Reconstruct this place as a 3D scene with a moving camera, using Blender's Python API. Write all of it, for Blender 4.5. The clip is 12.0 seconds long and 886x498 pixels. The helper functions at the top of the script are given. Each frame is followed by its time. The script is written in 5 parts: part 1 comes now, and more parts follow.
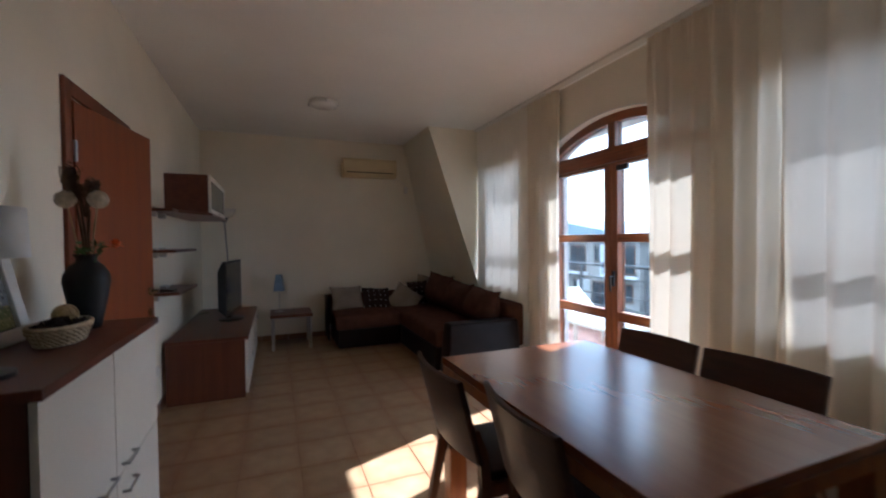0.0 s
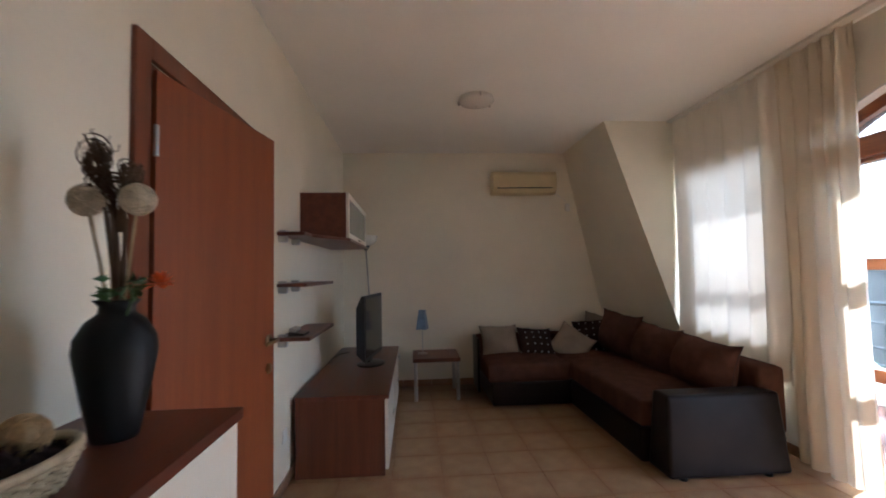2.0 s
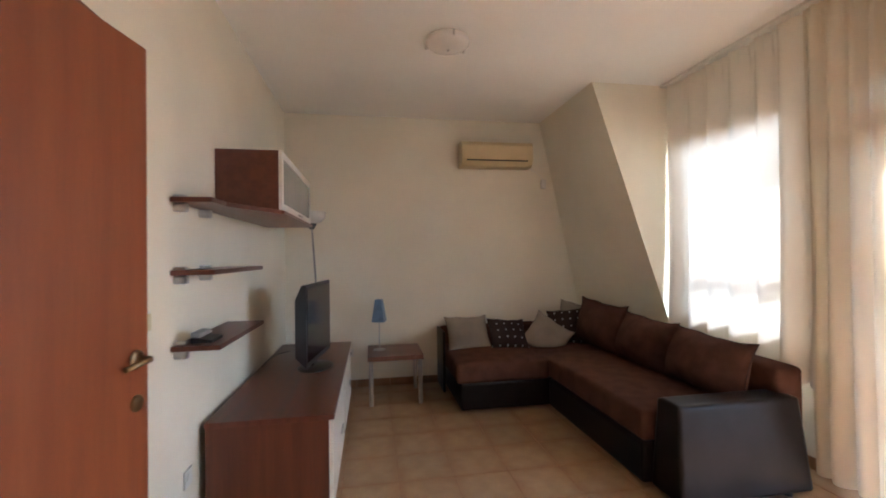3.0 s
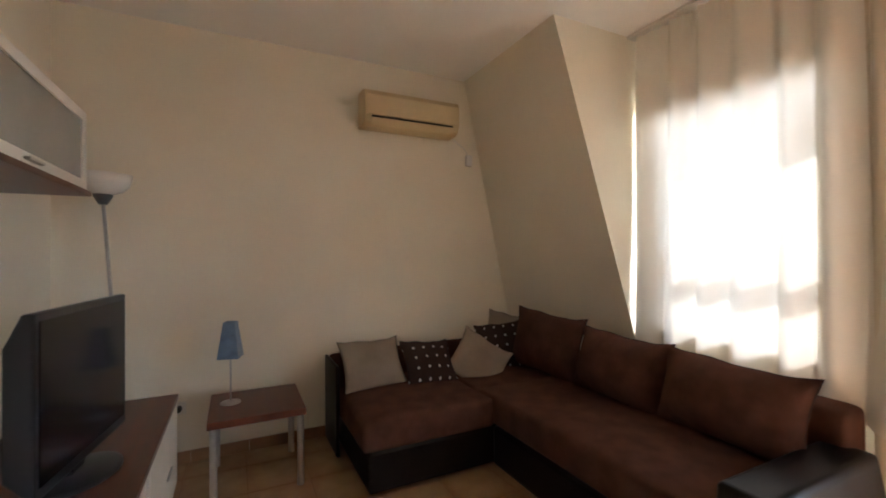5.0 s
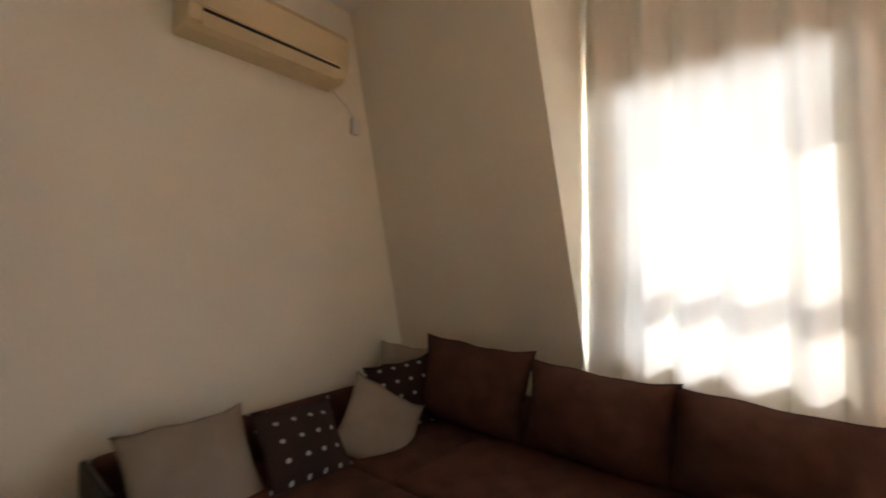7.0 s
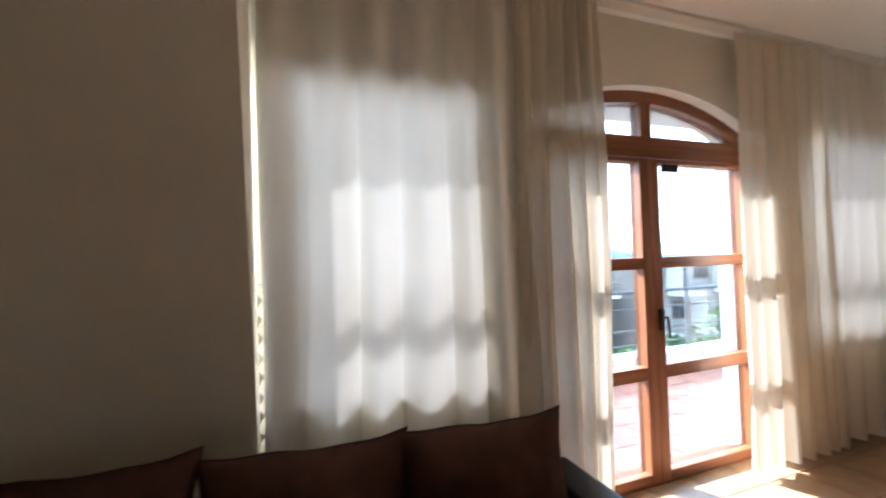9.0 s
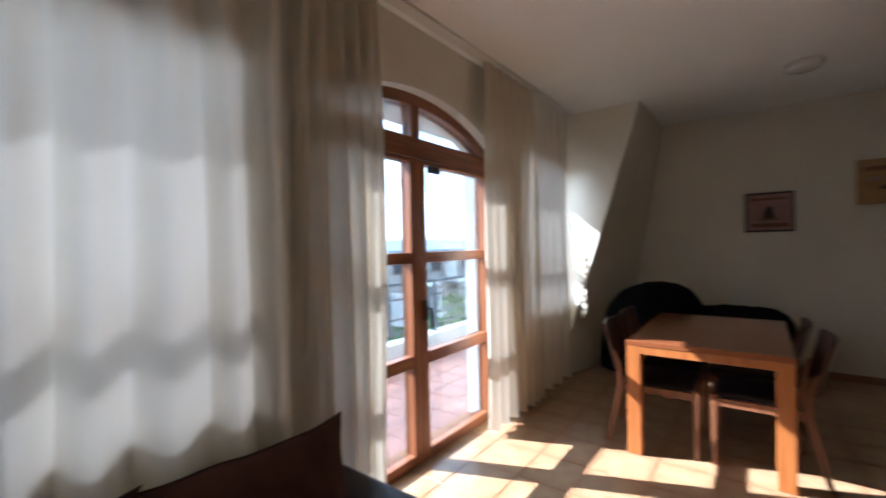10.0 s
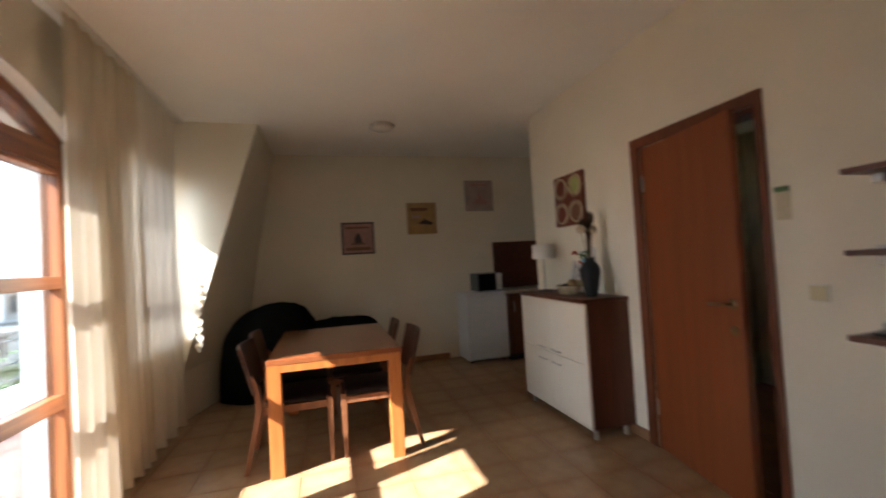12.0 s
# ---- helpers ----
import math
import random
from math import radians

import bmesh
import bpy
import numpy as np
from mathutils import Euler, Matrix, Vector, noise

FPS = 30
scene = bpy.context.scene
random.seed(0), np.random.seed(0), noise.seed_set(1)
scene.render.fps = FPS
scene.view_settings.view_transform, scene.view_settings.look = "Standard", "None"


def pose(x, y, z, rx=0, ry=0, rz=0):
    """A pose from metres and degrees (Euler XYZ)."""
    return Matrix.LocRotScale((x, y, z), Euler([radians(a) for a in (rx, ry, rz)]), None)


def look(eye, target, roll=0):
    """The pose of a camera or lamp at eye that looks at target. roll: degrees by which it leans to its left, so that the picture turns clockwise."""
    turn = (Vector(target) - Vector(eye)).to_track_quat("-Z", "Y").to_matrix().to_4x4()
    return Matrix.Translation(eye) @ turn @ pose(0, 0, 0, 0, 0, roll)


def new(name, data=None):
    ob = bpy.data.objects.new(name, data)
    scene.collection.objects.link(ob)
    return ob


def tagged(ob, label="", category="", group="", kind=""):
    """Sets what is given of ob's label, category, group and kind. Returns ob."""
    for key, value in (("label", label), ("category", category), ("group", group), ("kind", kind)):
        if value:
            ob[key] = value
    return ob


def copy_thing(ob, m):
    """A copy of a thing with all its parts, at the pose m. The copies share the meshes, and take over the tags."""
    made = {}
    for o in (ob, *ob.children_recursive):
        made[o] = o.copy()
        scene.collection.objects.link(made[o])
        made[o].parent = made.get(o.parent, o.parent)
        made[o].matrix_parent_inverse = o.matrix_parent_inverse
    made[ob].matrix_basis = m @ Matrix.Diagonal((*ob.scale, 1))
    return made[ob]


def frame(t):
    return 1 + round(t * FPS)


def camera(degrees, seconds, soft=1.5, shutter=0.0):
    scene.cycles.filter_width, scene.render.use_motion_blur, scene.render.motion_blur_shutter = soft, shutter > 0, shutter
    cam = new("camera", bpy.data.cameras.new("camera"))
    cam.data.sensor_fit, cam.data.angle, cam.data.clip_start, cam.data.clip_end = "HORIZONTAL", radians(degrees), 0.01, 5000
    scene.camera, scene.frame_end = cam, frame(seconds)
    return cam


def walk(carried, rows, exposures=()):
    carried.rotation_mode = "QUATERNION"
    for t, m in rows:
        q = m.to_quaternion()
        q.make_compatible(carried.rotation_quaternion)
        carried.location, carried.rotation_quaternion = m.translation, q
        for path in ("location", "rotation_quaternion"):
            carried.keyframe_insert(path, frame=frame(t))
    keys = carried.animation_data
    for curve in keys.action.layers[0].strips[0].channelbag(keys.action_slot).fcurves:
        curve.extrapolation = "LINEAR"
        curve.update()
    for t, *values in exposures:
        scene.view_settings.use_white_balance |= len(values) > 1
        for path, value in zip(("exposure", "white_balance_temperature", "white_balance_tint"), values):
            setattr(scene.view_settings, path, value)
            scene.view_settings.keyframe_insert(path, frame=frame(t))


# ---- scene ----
cam = camera(93.0, 12.0, soft=1.8, shutter=0.4)
PATH = [
    (0, (0.135, -0.431, 1.335), (0.874, 1.427, 1.295), -0.7),
    (0.5, (0.084, -0.184, 1.34), (0.678, 1.725, 1.402), -2.9),
    (1, (0.083, 0.122, 1.346), (0.501, 2.078, 1.37), -2.0),
    (1.5, (0.097, 0.379, 1.357), (0.191, 2.376, 1.396), -0.4),
    (2, (0.078, 0.679, 1.346), (0.219, 2.671, 1.452), -1.1),
    (2.5, (0.071, 0.975, 1.324), (0.35, 2.955, 1.345), -2.2),
    (3, (0.095, 1.326, 1.342), (0.433, 3.296, 1.368), -0.8),
    (3.5, (0.131, 1.652, 1.346), (0.553, 3.607, 1.403), -1.6),
    (3.7, (0.125, 1.779, 1.363), (0.651, 3.708, 1.379), -0.7),
    (5.5, (0.234, 2.913, 1.304), (1.161, 4.685, 1.35), -0.9),
    (6, (0.275, 3.222, 1.303), (1.239, 4.971, 1.408), -0.7),
    (6.5, (0.326, 3.493, 1.278), (1.458, 5.138, 1.376), -0.8),
    (7, (0.431, 3.737, 1.278), (1.964, 5.019, 1.361), -0.1),
    (8.8, (0.773, 4.453, 1.413), (2.711, 3.96, 1.377), -1.5),
    (9, (0.851, 4.482, 1.41), (2.724, 3.784, 1.455), -1.9),
    (9.5, (0.921, 4.488, 1.401), (2.636, 3.459, 1.424), -0.7),
    (10, (1.044, 4.477, 1.412), (2.247, 2.88, 1.398), -1.3),
    (10.5, (1.142, 4.418, 1.37), (1.837, 2.543, 1.34), 0.9),
    (11, (1.212, 4.334, 1.366), (1.499, 2.356, 1.44), -0.8),
    (11.5, (1.259, 4.347, 1.347), (1.242, 2.351, 1.477), 0.9),
    (12, (1.35, 4.439, 1.341), (0.821, 2.511, 1.395), -3.3),
]
walk(cam, [(t, look(eye, target, roll)) for t, eye, target, roll in PATH],
     exposures=[(0, 3.14, 5080, 10), (1.0, 3.20, 4980, 10), (1.5, 3.35, 5010, 10), (2.0, 3.89, 5230, 10), (2.5, 4.45, 5350, 10), (3.0, 4.70, 5410, 10), (3.5, 4.70, 5480, 10), (5.5, 4.51, 5810, 10),
                (7.0, 4.50, 5780, 10), (9.0, 3.67, 5390, 10), (9.5, 3.17, 5230, 10), (10.5, 2.95, 5280, 10), (11.0, 3.03, 5590, 10), (11.5, 3.21, 5930, 10), (12.0, 3.45, 6080, 10)])

# ---------------------------------------------------------------- world, sun
SUN_TO = Vector((1.0, 0.40, 0.81)).normalized()          # from the room towards the sun
world = bpy.data.worlds.new("sky_world")
scene.world = world
world.use_nodes = True
wn = world.node_tree.nodes
sky = wn.new("ShaderNodeTexSky")
sky.sky_type = 'NISHITA'
sky.sun_disc = False
sky.sun_elevation = math.asin(SUN_TO.z)
sky.sun_rotation = math.atan2(SUN_TO.x, SUN_TO.y)
sky.air_density, sky.dust_density, sky.ozone_density = 1.0, 2.0, 1.0
# thin bright cloud over the blue
tc = wn.new("ShaderNodeTexCoord")
cl = wn.new("ShaderNodeTexNoise")
cl.inputs["Scale"].default_value = 2.2
cl.inputs["Detail"].default_value = 6
mp = wn.new("ShaderNodeMapping")
mp.inputs["Scale"].default_value = (1, 1, 3)
cr = wn.new("ShaderNodeValToRGB")
cr.color_ramp.elements[0].position, cr.color_ramp.elements[1].position = 0.38, 0.62
cm = wn.new("ShaderNodeMix")
cm.data_type = 'RGBA'
cm.inputs["B"].default_value = (18.5, 19.2, 20.4, 1)
wl = world.node_tree.links
wl.new(tc.outputs["Generated"], mp.inputs["Vector"])
wl.new(mp.outputs["Vector"], cl.inputs["Vector"])
wl.new(cl.outputs["Fac"], cr.inputs["Fac"])
wl.new(cr.outputs["Color"], cm.inputs["Factor"])
wl.new(sky.outputs["Color"], cm.inputs["A"])
wl.new(cm.outputs["Result"], wn["Background"].inputs["Color"])
wn["Background"].inputs["Strength"].default_value = 0.15

sun_data = bpy.data.lights.new("sun", 'SUN')
sun_data.energy, sun_data.angle, sun_data.color = 2.9, radians(0.5), (1.0, 0.955, 0.90)
sun = new("sun", sun_data)
sun.matrix_basis = look(SUN_TO * 30, (0, 0, 0))

# the sky's light in the two curtained windows
for wy, watts in ((0.60, 2.2), (4.03, 4.4)):
    wd = bpy.data.lights.new("window_light", 'AREA')
    wd.shape, wd.size, wd.size_y, wd.energy, wd.color = 'RECTANGLE', 0.88, 1.34, watts, (0.93, 0.97, 1.0)
    wd.spread = radians(125)
    wo = new("window_light", wd)
    wo.matrix_basis = look((2.98, wy, 1.58), (0.0, wy, 0.45))

# ---------------------------------------------------------------- helpers of this place
PLACE = {}


def thing(name, x, y, z, label, category, group="", rz=0):
    """An Empty at the base of a thing."""
    ob = new(name)
    ob.empty_display_size = 0.1
    ob.matrix_basis = pose(x, y, z, 0, 0, rz)
    PLACE[ob] = ob.matrix_basis.copy()
    return tagged(ob, label, category, group)


def part(name, bm, material, parent=None, label="", m=None, smooth=False):
    """Links a bmesh, in world coordinates (or in those of m), as one mesh object."""
    bmesh.ops.recalc_face_normals(bm, faces=bm.faces)
    me = bpy.data.meshes.new(name)
    bm.to_mesh(me)
    bm.free()
    if smooth:
        for p in me.polygons:
            p.use_smooth = True
    if material:
        me.materials.append(material)
    return put(name, me, parent, label, m)


def put(name, me, parent=None, label="", m=None):
    ob = new(name, me)
    ob.matrix_basis = m or Matrix()
    PLACE[ob] = ob.matrix_basis.copy()
    if parent:
        ob.parent = parent
        ob.matrix_parent_inverse = PLACE[parent].inverted()
    return tagged(ob, label)


def box(bm, x0, x1, y0, y1, z0, z1, bevel=0.0, seg=2, m=None):
    vs = [bm.verts.new((x, y, z)) for x in (x0, x1) for y in (y0, y1) for z in (z0, z1)]
    fs = [bm.faces.new([vs[i] for i in q]) for q in ((0, 1, 3, 2), (4, 6, 7, 5), (0, 4, 5, 1), (2, 3, 7, 6), (0, 2, 6, 4), (1, 5, 7, 3))]
    if bevel:
        es = {e for f in fs for e in f.edges}
        r = bmesh.ops.bevel(bm, geom=list(es), offset=bevel, segments=seg, profile=0.6, affect='EDGES')
        vs = list({v for f in r["faces"] for v in f.verts} | {v for v in vs if v.is_valid})
    if m:
        bmesh.ops.transform(bm, matrix=m, verts=vs)
    return bm


def cube(*a, **k):
    return box(bmesh.new(), *a, **k)


def prism(pts, axis, a, b, bevel=0.0):
    """A polygon of 2D points pulled along an axis from a to b."""
    bm = bmesh.new()
    order = {"x": lambda p, s: (s, p[0], p[1]), "y": lambda p, s: (p[0], s, p[1]), "z": lambda p, s: (p[0], p[1], s)}[axis]
    lo = [bm.verts.new(order(p, a)) for p in pts]
    hi = [bm.verts.new(order(p, b)) for p in pts]
    n = len(pts)
    bm.faces.new(lo)
    bm.faces.new(hi[::-1])
    for i in range(n):
        bm.faces.new((lo[i], lo[(i + 1) % n], hi[(i + 1) % n], hi[i]))
    if bevel:
        bmesh.ops.bevel(bm, geom=bm.edges[:], offset=bevel, segments=2, profile=0.6, affect='EDGES')
    return bm


def lathe(profile, x, y, n=32, bm=None, sx=1, sy=1):
    """Turns (radius, z) pairs about the upright line at x, y."""
    bm = bm or bmesh.new()
    rings = []
    for r, z in profile:
        if r < 1e-5:
            rings.append([bm.verts.new((x, y, z))])
        else:
            rings.append([bm.verts.new((x + sx * r * math.cos(2 * math.pi * i / n), y + sy * r * math.sin(2 * math.pi * i / n), z)) for i in range(n)])
    for a, b in zip(rings, rings[1:]):
        for i in range(n):
            q = [a[i % len(a)], a[(i + 1) % len(a)], b[(i + 1) % len(b)], b[i % len(b)]]
            q = list(dict.fromkeys(q))
            if len(q) > 2:
                bm.faces.new(q)
    return bm


def tube(path, r, n=8, bm=None, closed=False):
    """A round bar along 3D points."""
    bm = bm or bmesh.new()
    path = [Vector(p) for p in path]
    rings = []
    k = len(path)
    for i, p in enumerate(path):
        a = path[(i - 1) % k] if closed or i else p
        b = path[(i + 1) % k] if closed or i < k - 1 else p
        q = (b - a).to_track_quat("Z", "Y")
        rr = r(i / max(1, k - 1)) if callable(r) else r
        rings.append([bm.verts.new(p + q @ Vector((rr * math.cos(2 * math.pi * j / n), rr * math.sin(2 * math.pi * j / n), 0))) for j in range(n)])
    pairs = list(zip(rings, rings[1:])) + ([(rings[-1], rings[0])] if closed else [])
    for a, b in pairs:
        for j in range(n):
            bm.faces.new((a[j], a[(j + 1) % n], b[(j + 1) % n], b[j]))
    if not closed:
        bm.faces.new(rings[0][::-1])
        bm.faces.new(rings[-1])
    return bm


def rod(a, b, r, n=10):
    return tube([a, b], r, n)


def outline(u, v, pinch):
    """A cushion's square outline, drawn in a little between its corners."""
    k = 0.022 * math.sin(4.1 * u + 2.3 * v + 0.6) + 0.014 * math.sin(9.3 * u - 1.7 * v)
    return u * (1 - pinch * (1 - v * v)), v * (1 - pinch * (1 - u * u)) + k * max(0, v)


def pillow(w, h, t, pinch=0.07, n=24, sag=0.0, seed=0):
    """A stuffed cushion, standing in x (width) and z (height), t thick along y, its bottom at z = 0."""
    bm = bmesh.new()
    for side in (1, -1):
        grid = {}
        for i in range(n + 1):
            for j in range(n + 1):
                u, v = 2 * i / n - 1, 2 * j / n - 1
                a, b = outline(u, v, pinch)
                d = t / 2 * max(0, 1 - abs(u) ** 2.2) ** 0.75 * max(0, 1 - abs(v) ** 2.2) ** 0.75
                d *= 1 - sag * v
                d += (0.014 * noise.noise(Vector((u * 1.7 + seed, v * 1.7, side))) + 0.006 * noise.noise(Vector((u * 5 + seed, v * 3, side)))) * (1 - u * u) * (1 - v * v)
                grid[i, j] = bm.verts.new((a * w / 2, side * d, (b + 1) * h / 2))
        for i in range(n):
            for j in range(n):
                bm.faces.new((grid[i, j], grid[i + 1, j], grid[i + 1, j + 1], grid[i, j + 1]))
    bmesh.ops.remove_doubles(bm, verts=bm.verts[:], dist=1e-4)
    return bm


def piping(w, h, pinch=0.07, r=0.006, n=14):
    pts = []
    for s in range(4):
        for i in range(n):
            k = 2 * i / n - 1
            u, v = [(k, -1), (1, k), (-k, 1), (-1, -k)][s]
            a, b = outline(u, v, pinch)
            pts.append((a * w / 2, 0, (b + 1) * h / 2))
    return tube(pts, r, 6, closed=True)


# ---------------------------------------------------------------- materials
def material(name, color, rough=0.5, metal=0.0, vary=0.12, scale=3.0, fine=0.05, fine_scale=60.0, bump=0.0, bump_scale=80.0,
             stretch=(1, 1, 1), tint=None, spec=0.5, sheen=0.0, coat=0.0, island=0.0):
    """A surface whose colour drifts at two scales, with fine relief. tint: the second colour that the drift leans to."""
    m = bpy.data.materials.new(name)
    m.use_nodes = True
    n, l = m.node_tree.nodes, m.node_tree.links
    b = n["Principled BSDF"]
    b.inputs["Roughness"].default_value = rough
    b.inputs["Metallic"].default_value = metal
    b.inputs["Specular IOR Level"].default_value = spec
    b.inputs["Sheen Weight"].default_value = sheen
    b.inputs["Coat Weight"].default_value = coat
    co = n.new("ShaderNodeTexCoord")
    mp = n.new("ShaderNodeMapping")
    mp.inputs["Scale"].default_value = stretch
    l.new(co.outputs["Object"], mp.inputs["Vector"])
    big = n.new("ShaderNodeTexNoise")
    big.inputs["Scale"].default_value = scale
    big.inputs["Detail"].default_value = 4
    small = n.new("ShaderNodeTexNoise")
    small.inputs["Scale"].default_value = fine_scale
    small.inputs["Detail"].default_value = 3
    l.new(mp.outputs["Vector"], big.inputs["Vector"])
    l.new(mp.outputs["Vector"], small.inputs["Vector"])
    c = Vector(color)
    t = Vector(tint) if tint else c * (1 - vary)
    r1 = n.new("ShaderNodeValToRGB")
    r1.color_ramp.elements[0].position, r1.color_ramp.elements[1].position = 0.35, 0.65
    r1.color_ramp.elements[0].color = (*t, 1)
    r1.color_ramp.elements[1].color = (*(c * (1 + (0 if tint else vary * 0.5))), 1)
    l.new(big.outputs["Fac"], r1.inputs["Fac"])
    r2 = n.new("ShaderNodeMapRange")
    r2.inputs["To Min"].default_value, r2.inputs["To Max"].default_value = 1 - fine, 1 + fine
    l.new(small.outputs["Fac"], r2.inputs["Value"])
    mul = n.new("ShaderNodeMix")
    mul.data_type, mul.blend_type = 'RGBA', 'MULTIPLY'
    mul.inputs["Factor"].default_value = 1
    l.new(r1.outputs["Color"], mul.inputs["A"])
    l.new(r2.outputs["Result"], mul.inputs["B"])
    last = mul.outputs["Result"]
    if island:
        info = n.new("ShaderNodeObjectInfo")
        r3 = n.new("ShaderNodeMapRange")
        r3.inputs["To Min"].default_value, r3.inputs["To Max"].default_value = 1 - island, 1 + island
        l.new(info.outputs["Random"], r3.inputs["Value"])
        m3 = n.new("ShaderNodeMix")
        m3.data_type, m3.blend_type = 'RGBA', 'MULTIPLY'
        m3.inputs["Factor"].default_value = 1
        l.new(last, m3.inputs["A"])
        l.new(r3.outputs["Result"], m3.inputs["B"])
        last = m3.outputs["Result"]
    l.new(last, b.inputs["Base Color"])
    rr = n.new("ShaderNodeMapRange")
    rr.inputs["To Min"].default_value, rr.inputs["To Max"].default_value = max(0, rough - 0.06), min(1, rough + 0.06)
    l.new(big.outputs["Fac"], rr.inputs["Value"])
    l.new(rr.outputs["Result"], b.inputs["Roughness"])
    if bump:
        bn = n.new("ShaderNodeTexNoise")
        bn.inputs["Scale"].default_value = bump_scale
        bn.inputs["Detail"].default_value = 4
        l.new(mp.outputs["Vector"], bn.inputs["Vector"])
        bu = n.new("ShaderNodeBump")
        bu.inputs["Strength"].default_value = bump
        bu.inputs["Distance"].default_value = 0.004
        l.new(bn.outputs["Fac"], bu.inputs["Height"])
        l.new(bu.outputs["Normal"], b.inputs["Normal"])
    return m


def wood(name, dark, light, rough=0.4, axis="y", grain=30.0, coat=0.0):
    s = {"x": (0.06, 1, 1), "y": (1, 0.06, 1), "z": (1, 1, 0.06)}[axis]
    return material(name, light, rough, tint=dark, scale=grain, fine=0.14, fine_scale=grain * 7, bump=0.05, bump_scale=grain * 5, stretch=s, coat=coat)


def cloth(name, color, passing=0.5, clear=0.0, weave=900.0):
    """Cloth that lets light through."""
    m = bpy.data.materials.new(name)
    m.use_nodes = True
    n, l = m.node_tree.nodes, m.node_tree.links
    out = n["Material Output"]
    n.remove(n["Principled BSDF"])
    co = n.new("ShaderNodeTexCoord")
    no = n.new("ShaderNodeTexNoise")
    no.inputs["Scale"].default_value = 6
    no.inputs["Detail"].default_value = 5
    l.new(co.outputs["Object"], no.inputs["Vector"])
    ra = n.new("ShaderNodeValToRGB")
    ra.color_ramp.elements[0].color = (*(Vector(color) * 0.92), 1)
    ra.color_ramp.elements[1].color = (*color, 1)
    l.new(no.outputs["Fac"], ra.inputs["Fac"])
    di, tr, tp = n.new("ShaderNodeBsdfDiffuse"), n.new("ShaderNodeBsdfTranslucent"), n.new("ShaderNodeBsdfTransparent")
    l.new(ra.outputs["Color"], di.inputs["Color"])
    l.new(ra.outputs["Color"], tr.inputs["Color"])
    wv = n.new("ShaderNodeTexNoise")
    wv.inputs["Scale"].default_value = weave
    mw = n.new("ShaderNodeMapping")
    mw.inputs["Scale"].default_value = (1, 1, 0.1)
    l.new(co.outputs["Object"], mw.inputs["Vector"])
    l.new(mw.outputs["Vector"], wv.inputs["Vector"])
    bu = n.new("ShaderNodeBump")
    bu.inputs["Strength"].default_value = 0.15
    bu.inputs["Distance"].default_value = 0.001
    l.new(wv.outputs["Fac"], bu.inputs["Height"])
    l.new(bu.outputs["Normal"], di.inputs["Normal"])
    m1, m2 = n.new("ShaderNodeMixShader"), n.new("ShaderNodeMixShader")
    m1.inputs["Fac"].default_value = passing
    m2.inputs["Fac"].default_value = clear
    l.new(di.outputs["BSDF"], m1.inputs[1])
    l.new(tr.outputs["BSDF"], m1.inputs[2])
    l.new(m1.outputs["Shader"], m2.inputs[1])
    l.new(tp.outputs["BSDF"], m2.inputs[2])
    l.new(m2.outputs["Shader"], out.inputs["Surface"])
    return m


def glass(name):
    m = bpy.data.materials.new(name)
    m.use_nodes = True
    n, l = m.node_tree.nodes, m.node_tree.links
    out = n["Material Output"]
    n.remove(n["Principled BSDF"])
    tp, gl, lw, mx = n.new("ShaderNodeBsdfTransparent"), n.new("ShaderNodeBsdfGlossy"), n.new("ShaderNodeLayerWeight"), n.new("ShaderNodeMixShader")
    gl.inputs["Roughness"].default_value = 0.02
    # grey tint put in to darken the view outside
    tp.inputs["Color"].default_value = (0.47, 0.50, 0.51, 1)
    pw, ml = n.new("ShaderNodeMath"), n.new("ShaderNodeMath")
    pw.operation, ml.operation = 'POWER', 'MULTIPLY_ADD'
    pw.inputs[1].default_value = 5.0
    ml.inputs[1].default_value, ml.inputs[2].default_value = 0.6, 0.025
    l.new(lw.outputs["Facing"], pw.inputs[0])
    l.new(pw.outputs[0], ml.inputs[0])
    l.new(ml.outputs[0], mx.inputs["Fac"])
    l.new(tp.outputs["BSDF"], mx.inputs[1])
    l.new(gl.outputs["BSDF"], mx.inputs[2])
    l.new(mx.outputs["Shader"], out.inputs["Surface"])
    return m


M_WALL = material("cream_plaster", (0.835, 0.78, 0.65), 0.9, vary=0.05, scale=1.4, fine=0.02, bump=0.12, bump_scale=140, spec=0.2)
M_CEIL = material("white_ceiling_paint", (0.92, 0.905, 0.86), 0.92, vary=0.04, scale=1.0, fine=0.015, bump=0.08, bump_scale=150, spec=0.2)
M_REVEAL = material("white_reveal_plaster", (0.8, 0.78, 0.74), 0.85, vary=0.05, scale=2, fine=0.02, bump=0.1)
M_TILE = material("beige_terracotta_tile", (0.42, 0.275, 0.15), 0.33, vary=0.0, tint=(0.35, 0.215, 0.112), scale=9, fine=0.1, fine_scale=90, bump=0.06, bump_scale=40, island=0.06)
tn, tl = M_TILE.node_tree.nodes, M_TILE.node_tree.links
tb = tn["Principled BSDF"]
t_base = tb.inputs["Base Color"].links[0].from_socket
